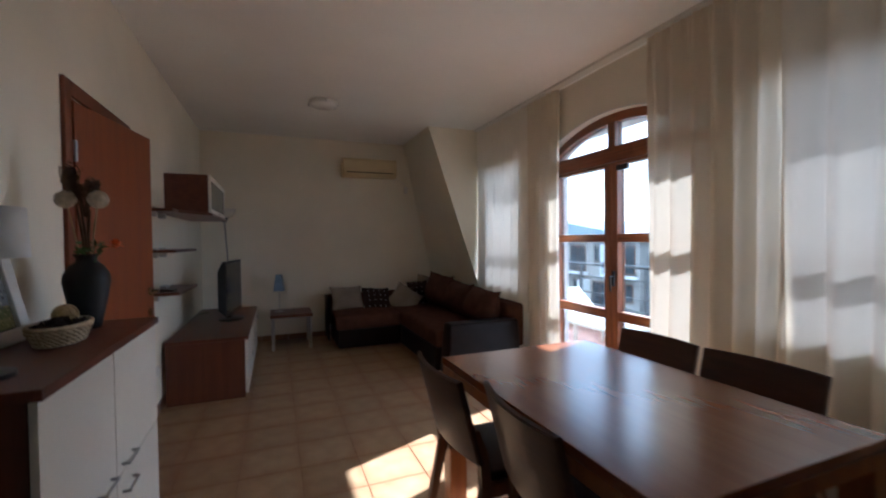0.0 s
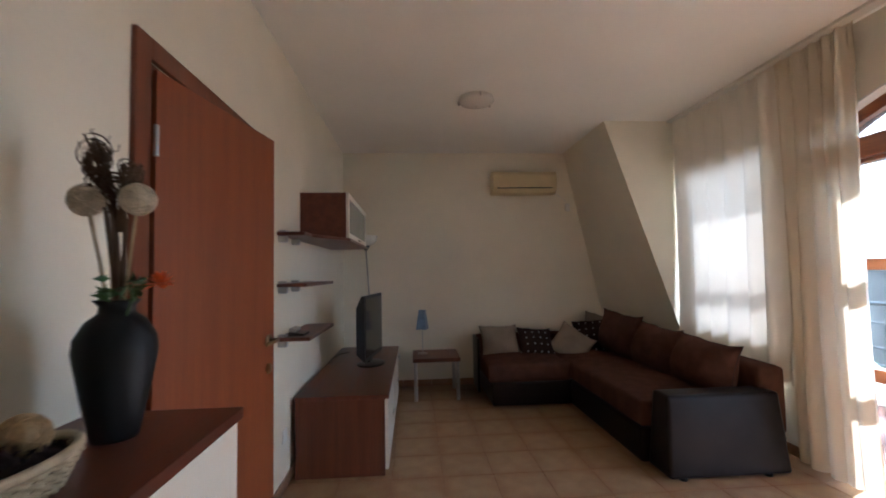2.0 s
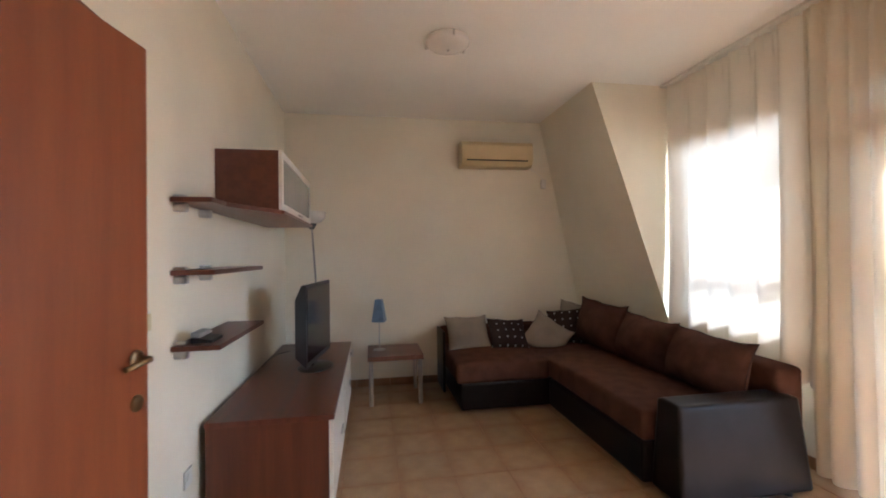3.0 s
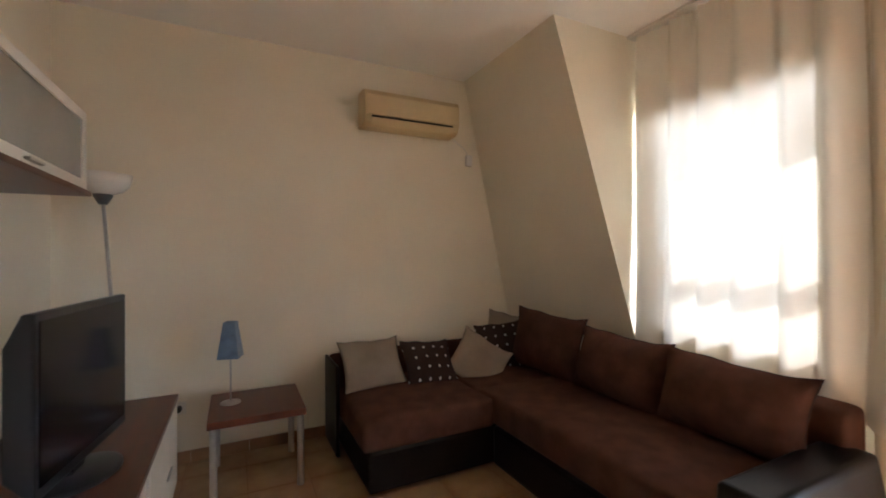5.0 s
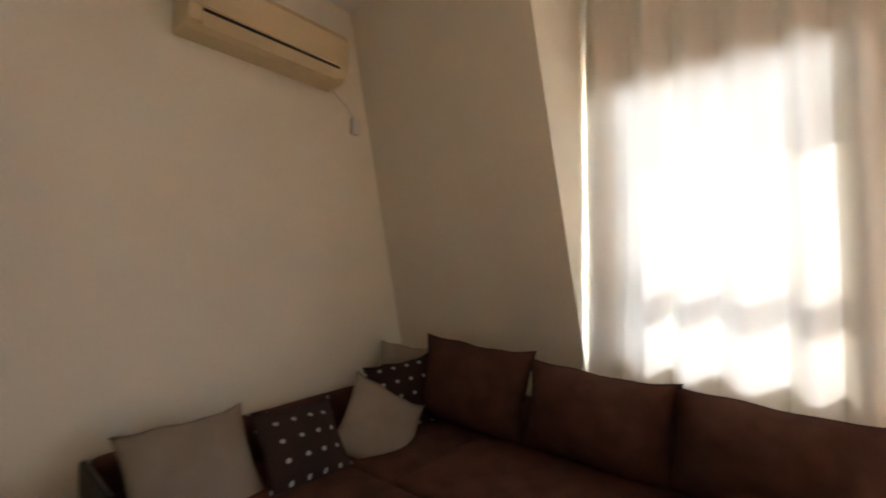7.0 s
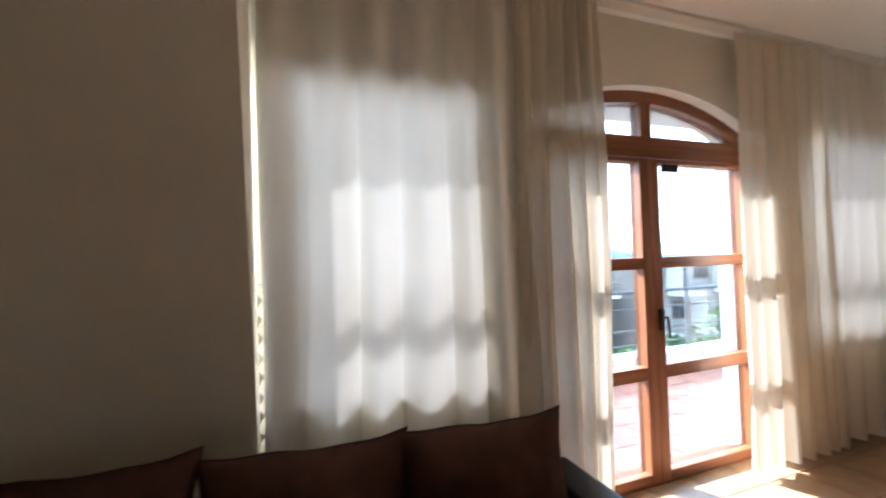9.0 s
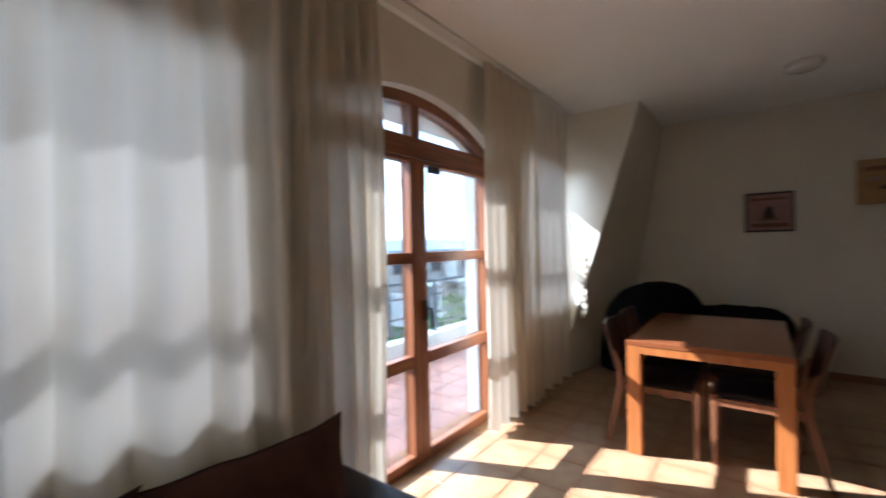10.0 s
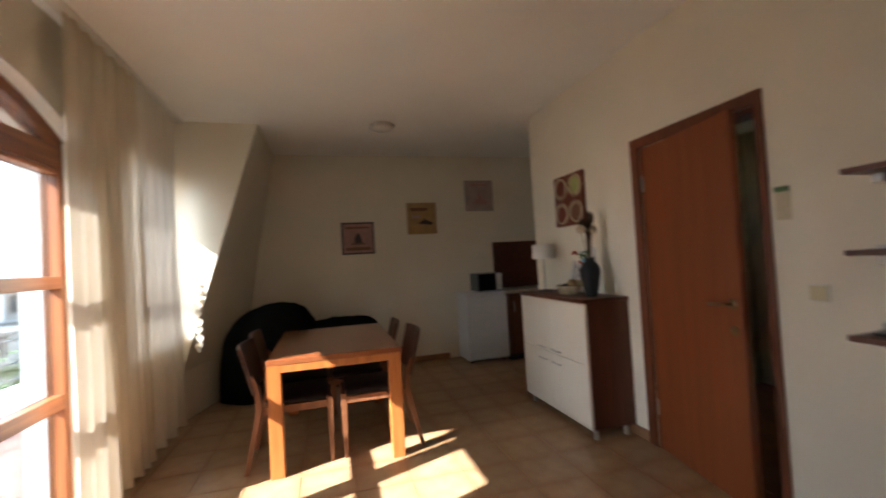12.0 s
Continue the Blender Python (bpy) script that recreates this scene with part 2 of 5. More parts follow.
# each tile is printed with a cloudy orange rim round a paler middle
t_co, t_sp = tn.new("ShaderNodeTexCoord"), tn.new("ShaderNodeSeparateXYZ")
tl.new(t_co.outputs["Object"], t_sp.inputs["Vector"])
t_abs = []
for k in ("X", "Y"):
    f = tn.new("ShaderNodeMath")
    f.operation = 'ABSOLUTE'
    tl.new(t_sp.outputs[k], f.inputs[0])
    t_abs.append(f)
t_mx, t_add, t_no = tn.new("ShaderNodeMath"), tn.new("ShaderNodeMath"), tn.new("ShaderNodeTexNoise")
t_mx.operation, t_add.operation = 'SMOOTH_MAX', 'MULTIPLY_ADD'
t_mx.inputs[2].default_value = 0.06
tl.new(t_abs[0].outputs[0], t_mx.inputs[0])
tl.new(t_abs[1].outputs[0], t_mx.inputs[1])
t_no.noise_dimensions = '4D'
t_no.inputs["Scale"].default_value = 11
t_no.inputs["Detail"].default_value = 4
t_oi, t_w = tn.new("ShaderNodeObjectInfo"), tn.new("ShaderNodeMath")
t_w.operation = 'MULTIPLY'
t_w.inputs[1].default_value = 60
tl.new(t_oi.outputs["Random"], t_w.inputs[0])
tl.new(t_w.outputs[0], t_no.inputs["W"])
tl.new(t_co.outputs["Object"], t_no.inputs["Vector"])
tl.new(t_no.outputs["Fac"], t_add.inputs[0])
t_add.inputs[1].default_value = 0.16
tl.new(t_mx.outputs[0], t_add.inputs[2])
t_rg, t_mix = tn.new("ShaderNodeMapRange"), tn.new("ShaderNodeMix")
t_rg.interpolation_type = 'SMOOTHSTEP'
t_rg.inputs["From Min"].default_value, t_rg.inputs["From Max"].default_value = 0.16, 0.30
tl.new(t_add.outputs[0], t_rg.inputs["Value"])
t_mix.data_type = 'RGBA'
tl.new(t_rg.outputs["Result"], t_mix.inputs["Factor"])
tl.new(t_base, t_mix.inputs["A"])
t_mix.inputs["B"].default_value = (0.315, 0.16, 0.078, 1)
tl.new(t_mix.outputs["Result"], tb.inputs["Base Color"])
M_GROUT = material("brown_grout", (0.32, 0.155, 0.068), 0.9, vary=0.2, scale=8, bump=0.2)
M_SKIRT = material("terracotta_skirting", (0.36, 0.20, 0.11), 0.35, vary=0.2, scale=6, fine=0.08, island=0.06)
M_OAK = wood("golden_brown_window_wood", (0.17, 0.055, 0.018), (0.28, 0.10, 0.035), 0.38, "z")
M_OAKH = wood("golden_brown_window_rail_wood", (0.17, 0.055, 0.018), (0.28, 0.10, 0.035), 0.38, "y")
M_DOOR = wood("reddish_cherry_door_wood", (0.215, 0.054, 0.015), (0.26, 0.070, 0.019), 0.46, "z", 18)
M_DOORF = wood("reddish_cherry_frame_wood", (0.12, 0.032, 0.012), (0.18, 0.052, 0.02), 0.42, "z", 20)
M_TABLE = material("red_brown_table_wood", (0.25, 0.082, 0.029), 0.24, tint=(0.225, 0.070, 0.024), scale=26, fine=0.05, fine_scale=160, bump=0.012, bump_scale=120, stretch=(1, 0.06, 1), coat=0.5)
M_TABLE.node_tree.nodes["Principled BSDF"].inputs["Coat Roughness"].default_value = 0.2
M_LEG = wood("orange_brown_leg_wood", (0.33, 0.10, 0.022), (0.45, 0.155, 0.035), 0.42, "z", 22)
M_WENGE = wood("dark_walnut_board", (0.085, 0.024, 0.012), (0.125, 0.037, 0.019), 0.36, "y", 24)
M_WENGEZ = wood("dark_walnut_upright_board", (0.082, 0.023, 0.010), (0.118, 0.035, 0.015), 0.4, "z", 24)
M_CHAIR = wood("chair_beech_wood", (0.16, 0.062, 0.026), (0.25, 0.10, 0.042), 0.4, "z", 26)
M_CHAIRB = wood("dark_chair_back_wood", (0.055, 0.022, 0.013), (0.09, 0.037, 0.02), 0.4, "y", 26)
M_WHITE = material("cream_white_laminate", (0.72, 0.68, 0.60), 0.38, vary=0.04, scale=2, fine=0.02)
M_FRIDGE = material("white_enamel", (0.70, 0.72, 0.74), 0.3, vary=0.05, scale=2, fine=0.02)
M_LEATHER = material("dark_brown_leather", (0.013, 0.009, 0.0085), 0.31, vary=0.25, scale=5, fine=0.12, bump=0.2, bump_scale=160, spec=0.14)
M_FABRIC = material("brown_upholstery", (0.098, 0.047, 0.033), 0.95, vary=0.2, scale=9, fine=0.22, fine_scale=420, bump=0.6, bump_scale=420, sheen=0.0, spec=0.03)
M_PIPING = material("dark_piping", (0.045, 0.018, 0.013), 0.8, vary=0.1)
M_GREYC = material("grey_beige_cushion_cloth", (0.30, 0.25, 0.20), 0.95, vary=0.12, scale=6, fine=0.12, fine_scale=400, bump=0.4, bump_scale=400, spec=0.1)
M_BLACK = material("black_plastic", (0.012, 0.012, 0.014), 0.35, vary=0.2, fine=0.1, bump=0.05)
M_SCREEN = material("black_screen_glass", (0.004, 0.004, 0.006), 0.16, vary=0.1, spec=0.3)
M_STEEL = material("brushed_steel", (0.55, 0.54, 0.52), 0.35, 1.0, vary=0.1, scale=12, fine=0.08)
M_BRASS = material("old_brass", (0.27, 0.185, 0.10), 0.32, 1.0, vary=0.2, scale=18)
M_CURTAIN = cloth("cream_curtain_cloth", (0.80, 0.715, 0.575), 0.13, 0.0)
M_SHEER = cloth("thin_cream_curtain_cloth", (0.87, 0.815, 0.71), 0.036, 0.0)
M_GLASS = glass("view_dimming_glass")
M_AC = material("yellowed_cream_plastic", (0.66, 0.53, 0.31), 0.45, vary=0.08, scale=4, fine=0.03)
M_PLASTIC = material("white_plastic", (0.74, 0.72, 0.66), 0.4, vary=0.05, fine=0.02)
M_OPAL = material("opal_glass", (0.78, 0.76, 0.72), 0.25, vary=0.04, fine=0.01)
M_DARKCLOTH = material("black_green_throw_cloth", (0.007, 0.008, 0.008), 0.95, vary=0.3, scale=7, fine=0.25, fine_scale=200, bump=0.5, bump_scale=220, sheen=0.0, spec=0.08)
M_BALC = material("pink_terracotta_balcony_tile", (0.36, 0.17, 0.12), 0.45, vary=0.2, scale=6, fine=0.1, fine_scale=70, island=0.07)
M_RENDER = material("white_house_render", (0.62, 0.62, 0.60), 0.9, vary=0.06, scale=0.7, fine=0.03, bump=0.15, bump_scale=60)
M_IRON = material("grey_painted_iron", (0.09, 0.10, 0.11), 0.5, vary=0.2, fine=0.08)
M_ROOF = material("grey_blue_roof_sheet", (0.22, 0.27, 0.32), 0.6, vary=0.2, scale=0.6, fine=0.1, fine_scale=4)
M_HWIN = material("dark_far_window_glass", (0.03, 0.038, 0.046), 0.15, vary=0.3, scale=0.8)
M_HWOOD = material("far_brown_window_wood", (0.16, 0.07, 0.035), 0.6, vary=0.2)
M_LEAF = material("hedge_leaf", (0.07, 0.12, 0.035), 0.6, vary=0.4, scale=5, fine=0.3)
M_GROUND = material("pale_paving", (0.24, 0.23, 0.21), 0.9, vary=0.2, scale=0.3, fine=0.1, fine_scale=3)

# ---------------------------------------------------------------- the room's measures
LEFT, RIGHT = -0.75, 2.74            # inner faces of the long walls
BACK, END = -1.155, 5.73             # inner faces of the short walls
CEIL = 2.785
OUT = 3.04                           # outer face of the window wall
C1, C0 = 4.60, 0.03                  # cheeks of the dormer
KX = -2.3                            # far wall of the kitchen corner
WALL_END = 0.46                      # where the long wall stops at the kitchen
FD0, FD1 = 1.50, 3.27                # arched door's opening
W1 = (3.59, 4.48, 0.805, 2.24)        # window beside the sofa: y0, y1, z0, z1
W0 = (0.045, 1.14, 0.805, 2.24)        # window beside the table


def structure(ob, label=""):
    return tagged(ob, label, "", "", "structure")


# floor slab and ceiling
floor = structure(part("floor", cube(KX - 0.15, OUT, BACK - 0.15, END + 0.15, -0.2, -0.0035), M_GROUT), "beige terracotta tile floor with brown joints")
structure(part("ceiling", cube(KX - 0.15, OUT, BACK - 0.15, END + 0.15, CEIL, CEIL + 0.2), M_CEIL), "plain white painted ceiling")
# end walls
structure(part("wall_north", cube(LEFT - 0.12, OUT, END, END + 0.15, 0, CEIL), M_WALL), "cream plaster wall behind the sofa")
structure(part("wall_south", cube(KX, OUT, BACK - 0.15, BACK, 0, CEIL), M_WALL), "cream plaster wall behind the dining table")
structure(part("wall_kitchen", cube(KX - 0.15, KX, BACK - 0.15, WALL_END + 0.12, 0, CEIL), M_WALL), "plain cream kitchen wall")
structure(part("wall_kitchen_side", cube(KX, LEFT - 0.12, WALL_END, WALL_END + 0.12, 0, CEIL), M_WALL), "plain cream kitchen side wall")

# long wall with the inner door's opening
D0, D1, DH = 2.03, 2.845, 2.03
bm = cube(LEFT - 0.12, LEFT, WALL_END, D0, 0, CEIL)
box(bm, LEFT - 0.12, LEFT, D1, END, 0, CEIL)
box(bm, LEFT - 0.12, LEFT, D0, D1, DH, CEIL)
structure(part("wall_west", bm, M_WALL), "long cream plaster wall with a door")

# window wall: piers, sills and lintels, with an arched lintel over the balcony door
ARC_R, ARC_C = 1.765, 2.385
ARC_Z = 2.41 - ARC_R


def arc(y, r=ARC_R):
    return ARC_Z + math.sqrt(max(0, r * r - (y - ARC_C) ** 2))


bm = bmesh.new()
for y0, y1 in ((C0 - 0.3, W0[0]), (W0[1], FD0), (FD1, W1[0]), (W1[1], C1 + 0.3)):
    box(bm, RIGHT, OUT, y0, y1, 0, CEIL)
for w in (W0, W1):
    box(bm, RIGHT, OUT, w[0], w[1], 0, w[2])
    box(bm, RIGHT, OUT, w[0], w[1], w[3], CEIL)
ys = [FD0 + (FD1 - FD0) * i / 24 for i in range(25)]
wall_e = structure(part("wall_east", bm, M_WALL), "cream plaster window wall of the dormer")
lint = prism([(y, arc(y)) for y in ys] + [(FD1, CEIL), (FD0, CEIL)], "x", RIGHT, OUT)
structure(part("arch_lintel", lint, M_WALL, wall_e), "cream plaster arch over the balcony door")
# white lining of the arched reveal
bm = prism([(y, arc(y) - 0.001) for y in ys] + [(y, arc(y) - 0.013) for y in ys[::-1]], "x", RIGHT - 0.003, 2.815)
box(bm, RIGHT - 0.003, 2.815, FD0 + 0.001, FD0 + 0.013, 0.01, arc(FD0) - 0.02)
box(bm, RIGHT - 0.003, 2.815, FD1 - 0.013, FD1 - 0.001, 0.01, arc(FD1) - 0.02)
for y0, y1 in ((FD0 + 0.001, FD0 + 0.013), (FD1 - 0.013, FD1 - 0.001)):
    box(bm, 2.906, OUT + 0.004, y0, y1, 0.0, arc(y0) - 0.02)
structure(part("reveal_lining", bm, M_REVEAL, wall_e), "white plastered arch reveal")


def roof_slope(name, cheek, wall, x_cheek, x_wall, label):
    """The sloping underside of the roof: from the ceiling down to a low knee, solid out to the outer face."""
    zs = [0.0, 0.45, 0.9, 1.4, 1.9, 2.4, CEIL]
    bm = bmesh.new()
    rows = []
    for i in range(9):
        k = i / 8
        y = cheek + (wall - cheek) * k
        xb = x_cheek + (x_wall - x_cheek) * k           # where the slope stands at 0.9 m
        col = []
        for z in zs:
            zz = max(z, 0.45)
            col.append(min(RIGHT - 0.002, 1.955 + (xb - 1.955) * (CEIL - zz) / (CEIL - 0.9)))
        rows.append((y, col))
    inner = [[bm.verts.new((x, y, z)) for x, z in zip(col, zs)] for y, col in rows]
    outer = [[bm.verts.new((OUT, y, z)) for z in zs] for y, col in rows]
    for g in (inner, outer):
        for a, b in zip(g, g[1:]):
            for j in range(len(zs) - 1):
                bm.faces.new((a[j], b[j], b[j + 1], a[j + 1]))
    for e in (0, -1):
        for j in range(len(zs) - 1):
            bm.faces.new((inner[e][j], inner[e][j + 1], outer[e][j + 1], outer[e][j]))
    return structure(part(name, bm, M_WALL), label)


roof_slope("roof_slope_north", C1, END, 2.585, 2.36, "cream sloping attic ceiling beside the sofa window")
roof_slope("roof_slope_south", C0, BACK, 2.55, 2.28, "cream sloping attic ceiling in the dining corner")

# rooms behind the inner door, plain and dark
bm = cube(-2.6, LEFT - 0.12, 1.2, 1.3, 0, 2.5)
box(bm, -2.6, LEFT - 0.12, 3.5, 3.6, 0, 2.5)
box(bm, -2.7, -2.6, 1.2, 1.6, 0, 2.5)
box(bm, -2.7, -2.6, 1.72, 3.6, 0, 2.5)
box(bm, -2.7, -2.6, 1.6, 1.72, 0, 1.6)
box(bm, -2.7, -2.6, 1.6, 1.72, 1.85, 2.5)
box(bm, -2.599, LEFT - 0.121, 1.301, 3.499, 2.4, 2.499)
structure(part("hall_walls", bm, M_WALL), "plain walls of the dark hall behind the door")
structure(part("hall_floor", cube(-2.7, LEFT - 0.121, 1.2, 3.6, -0.1, -0.001), M_GROUT), "dark hall floor")


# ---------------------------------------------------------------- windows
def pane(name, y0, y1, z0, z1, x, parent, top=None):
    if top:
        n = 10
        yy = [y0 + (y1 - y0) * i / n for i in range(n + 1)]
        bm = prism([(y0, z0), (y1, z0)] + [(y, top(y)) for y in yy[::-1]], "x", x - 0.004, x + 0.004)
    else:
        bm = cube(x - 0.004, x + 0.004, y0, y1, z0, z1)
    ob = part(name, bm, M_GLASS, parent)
    # direct sun and sky light come in untinted
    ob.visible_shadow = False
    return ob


def bar(name, parent, x0, x1, y0, y1, z0, z1, flat=False):
    return part(name, cube(x0, x1, y0, y1, z0, z1, bevel=0.006), M_OAKH if flat else M_OAK, parent)


door1 = structure(new("door_1"), "closed arched brown wooden balcony door with glass panes")
door1.matrix_basis = pose(2.86, 2.385, 0)
PLACE[door1] = door1.matrix_basis.copy()
GX = 2.86
TZ0, TZ1 = 1.985, 2.115
fx0, fx1 = 2.815, 2.905
# fixed frame: jambs, head arch, transom, post in the fanlight
bar("jamb", door1, fx0, fx1, FD0, FD0 + 0.06, 0.0, arc(FD0 + 0.06) - 0.05)
bar("jamb", door1, fx0, fx1, FD1 - 0.06, FD1, 0.0, arc(FD1 - 0.06) - 0.05)
part("arch_head", prism([(y, arc(y) - 0.003) for y in ys] + [(y, max(arc(y) - 0.085, TZ1 - 0.03)) for y in ys[::-1]], "x", fx0, fx1), M_OAKH, door1)
bar("transom", door1, fx0 - 0.012, fx1, FD0 + 0.06, FD1 - 0.06, TZ0, TZ1, True)
bar("fanlight_post", door1, fx0, fx1, 2.35, 2.43, TZ1, arc(2.39) - 0.08)
bar("threshold", door1, fx0, fx1, FD0 + 0.06, FD1 - 0.06, 0.0, 0.02, True)
for y0, y1 in ((FD0 + 0.05, 2.355), (2.425, FD1 - 0.05)):
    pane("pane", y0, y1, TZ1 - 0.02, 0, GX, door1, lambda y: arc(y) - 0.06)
for y0, y1, st0, st1 in ((FD0 + 0.06, 2.39, 0.015, 0.075), (2.39, FD1 - 0.06, 0.075, 0.085)):
    leaf = part("door_leaf", cube(fx0 - 0.008, fx1 - 0.01, y0, y0 + st0 + 0.001, 0.021, TZ0 - 0.004, bevel=0.005), M_OAK, door1)
    a, b = y0 + st0, y1 - st1
    if y0 < 2:
        a = y0 + 0.015
    bar("stile", leaf, fx0 - 0.008, fx1 - 0.012, b, y1, 0.021, TZ0 - 0.004)
    for z0, z1 in ((0.022, 0.075), (0.635, 0.715), (1.305, 1.375), (1.955, TZ0 - 0.005)):
        bar("rail", leaf, fx0 - 0.005, fx1 - 0.014, a, b, z0, z1, True)
    for z0, z1 in ((0.07, 0.64), (0.71, 1.31), (1.37, 1.96)):
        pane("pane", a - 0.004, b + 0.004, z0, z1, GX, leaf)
    if y0 < 2:
        bm = cube(fx0 - 0.03, fx0 - 0.008, 2.335, 2.365, 0.93, 1.06, bevel=0.005)
        handle = part("handle", bm, M_BLACK, leaf, "black lever handle")
        part("lever", tube([(fx0 - 0.03, 2.35, 1.01), (fx0 - 0.06, 2.35, 1.01), (fx0 - 0.062, 2.345, 0.99), (fx0 - 0.062, 2.34, 0.89)], 0.009), M_BLACK, handle)
        part("stay", cube(fx0 - 0.035, fx0 - 0.009, 2.18, 2.30, 1.90, 1.945, bevel=0.004), M_BLACK, leaf, "dark grey metal window stay")


def window(name, w, label):
    ob = structure(new(name), label)
    ob.matrix_basis = pose(GX, w[0], w[2])
    PLACE[ob] = ob.matrix_basis.copy()
    y0, y1, z0, z1 = w
    fr = part("window_frame", cube(fx0, fx1, y0, y0 + 0.06, z0, z1, bevel=0.005), M_OAK, ob)
    bar("stile", fr, fx0, fx1, y1 - 0.06, y1, z0, z1)
    for a, b in ((z0, z0 + 0.065), (1.225, 1.285), (z1 - 0.065, z1)):
        bar("rail", fr, fx0, fx1, y0 + 0.06, y1 - 0.06, a, b, True)
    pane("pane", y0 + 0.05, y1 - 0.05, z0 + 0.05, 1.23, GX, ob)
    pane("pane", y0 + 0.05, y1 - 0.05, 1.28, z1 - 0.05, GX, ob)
    part("window_sill", cube(RIGHT - 0.03, fx0, y0 + 0.002, y1 - 0.002, z0 - 0.0, z0 + 0.025, bevel=0.006), M_REVEAL, ob)
    return ob


window("window_1", W1, "brown wooden window behind a thin curtain")
window("window_2", W0, "brown wooden window behind a cream curtain")


# ---------------------------------------------------------------- inner door
door2 = structure(new("door_2"), "reddish cherry wood inner door, standing slightly open")
door2.matrix_basis = pose(LEFT, D0, 0)
PLACE[door2] = door2.matrix_basis.copy()
for y0, y1 in ((D0 - 0.075, D0), (D1, D1 + 0.04)):
    part("architrave", cube(LEFT - 0.0, LEFT + 0.018, y0, y1, 0, DH + 0.07, bevel=0.004), M_DOORF, door2)
part("architrave", cube(LEFT, LEFT + 0.0185, D0 - 0.001, D1 + 0.001, DH, DH + 0.07, bevel=0.004), M_DOORF, door2)
bm = cube(LEFT - 0.12, LEFT - 0.001, D0 + 0.001, D0 + 0.03, 0, DH)
box(bm, LEFT - 0.12, LEFT - 0.001, D1 - 0.008, D1 - 0.001, 0, DH)
box(bm, LEFT - 0.12, LEFT - 0.001, D0 + 0.03, D1 - 0.008, DH - 0.03, DH - 0.001)
part("lining", bm, M_DOORF, door2)
HINGE = pose(LEFT + 0.012, D0 + 0.035, 0, 0, 0, -9.8)
leaf = part("door_leaf", cube(-0.04, 0, 0.0, 0.757, 0.008, 2.015, bevel=0.003), M_DOOR, door2, m=HINGE)
for z in (0.28, 1.78):
    part("hinge", lathe([(0, z - 0.05), (0.008, z - 0.05), (0.008, z + 0.05), (0, z + 0.05)], 0.006, -0.006, 10), M_STEEL, leaf, "steel hinge", m=HINGE)
bm = lathe([(0, 0), (0.027, 0), (0.027, 0.006), (0.02, 0.01), (0, 0.01)], 0, 0, 20)
rot = HINGE @ Matrix.Translation((0, 0.705, 1.035)) @ Matrix.Rotation(radians(90), 4, 'Y')
rose = part("handle_rose", bm, M_BRASS, leaf, "old brass rose", m=rot)
bm = tube([(0.005, 0.705, 1.035), (0.045, 0.705, 1.035), (0.052, 0.695, 1.035), (0.052, 0.595, 1.03)], 0.009)
part("door_handle", bm, M_BRASS, leaf, "brass lever handle", m=HINGE, smooth=True)
rot = HINGE @ Matrix.Translation((0, 0.705, 0.90)) @ Matrix.Rotation(radians(90), 4, 'Y')
part("lock_rose", lathe([(0, 0), (0.025, 0), (0.025, 0.006), (0.008, 0.009), (0, 0.009)], 0, 0, 20), M_BRASS, leaf, "brass lock rose", m=rot)


# ---------------------------------------------------------------- curtains
def curtain(name, y0, y1, z0, z1, x, amp, folds, mat_, label, seed=0, gather=0.75, parent=None):
    """Hanging cloth with folds that open downwards."""
    ny, nz = int(abs(y1 - y0) * 130), 34
    bm = bmesh.new()
    rows = []
    for j in range(nz + 1):
        v = j / nz
        row = []
        for i in range(ny + 1):
            u = i / ny
            ph = folds * u + 0.35 * noise.noise(Vector((u * 3.1 + seed, 0.0, v * 0.5))) + 0.05 * math.sin(v * 3 + seed)
            a = amp * (gather + (1 - gather) * v) * (0.65 + 0.7 * noise.noise(Vector((u * 5 + seed, 3.3, 0))) ** 2 + 0.35 * noise.noise(Vector((u * 2 + seed, 7.7, v))))
            s = math.sin(2 * math.pi * ph)
            dx = a * (s + 0.25 * math.sin(4 * math.pi * ph + 1)) + 0.03 * noise.noise(Vector((u * 1.5, seed, v * 1.3)))
            if v < 0.09:
                k = 1 - v / 0.09
                dx = dx * (1 - 0.5 * k) + 0.011 * k * math.sin(6 * math.pi * ph + seed)
            y = y0 + (y1 - y0) * u + 0.018 * math.cos(2 * math.pi * ph) * (0.4 + v) + 0.02 * v * noise.noise(Vector((u * 2, seed, v * 2)))
            z = z1 + (z0 - z1) * v + (0.012 * math.sin(2 * math.pi * ph + 0.8) if v > 0.97 else 0)
            row.append(bm.verts.new((x + dx, y, z)))
        rows.append(row)
    for a, b in zip(rows, rows[1:]):
        for i in range(ny):
            bm.faces.new((a[i], a[i + 1], b[i + 1], b[i]))
    return part(name, bm, mat_, parent, label, smooth=True)


cur1 = thing("curtain", 2.64, 3.7, 0.54, "thin cream curtain with sun on it behind the sofa", "curtain", "cream window curtains")
curtain("cloth", 3.34, 4.565, 0.54, 2.755, 2.645, 0.05, 6.0, M_SHEER, "", 1.0, parent=cur1)
cur2 = thing("curtain", 2.62, 3.1, 0.02, "long gathered cream curtain beside the balcony door", "curtain", "cream window curtains")
curtain("cloth", 2.87, 3.42, 0.05, 2.76, 2.65, 0.048, 5.5, M_CURTAIN, "", 4.0, parent=cur2)
cur3 = thing("curtain", 2.62, 1.4, 0.02, "long gathered cream curtain beside the dining table", "curtain", "cream window curtains")
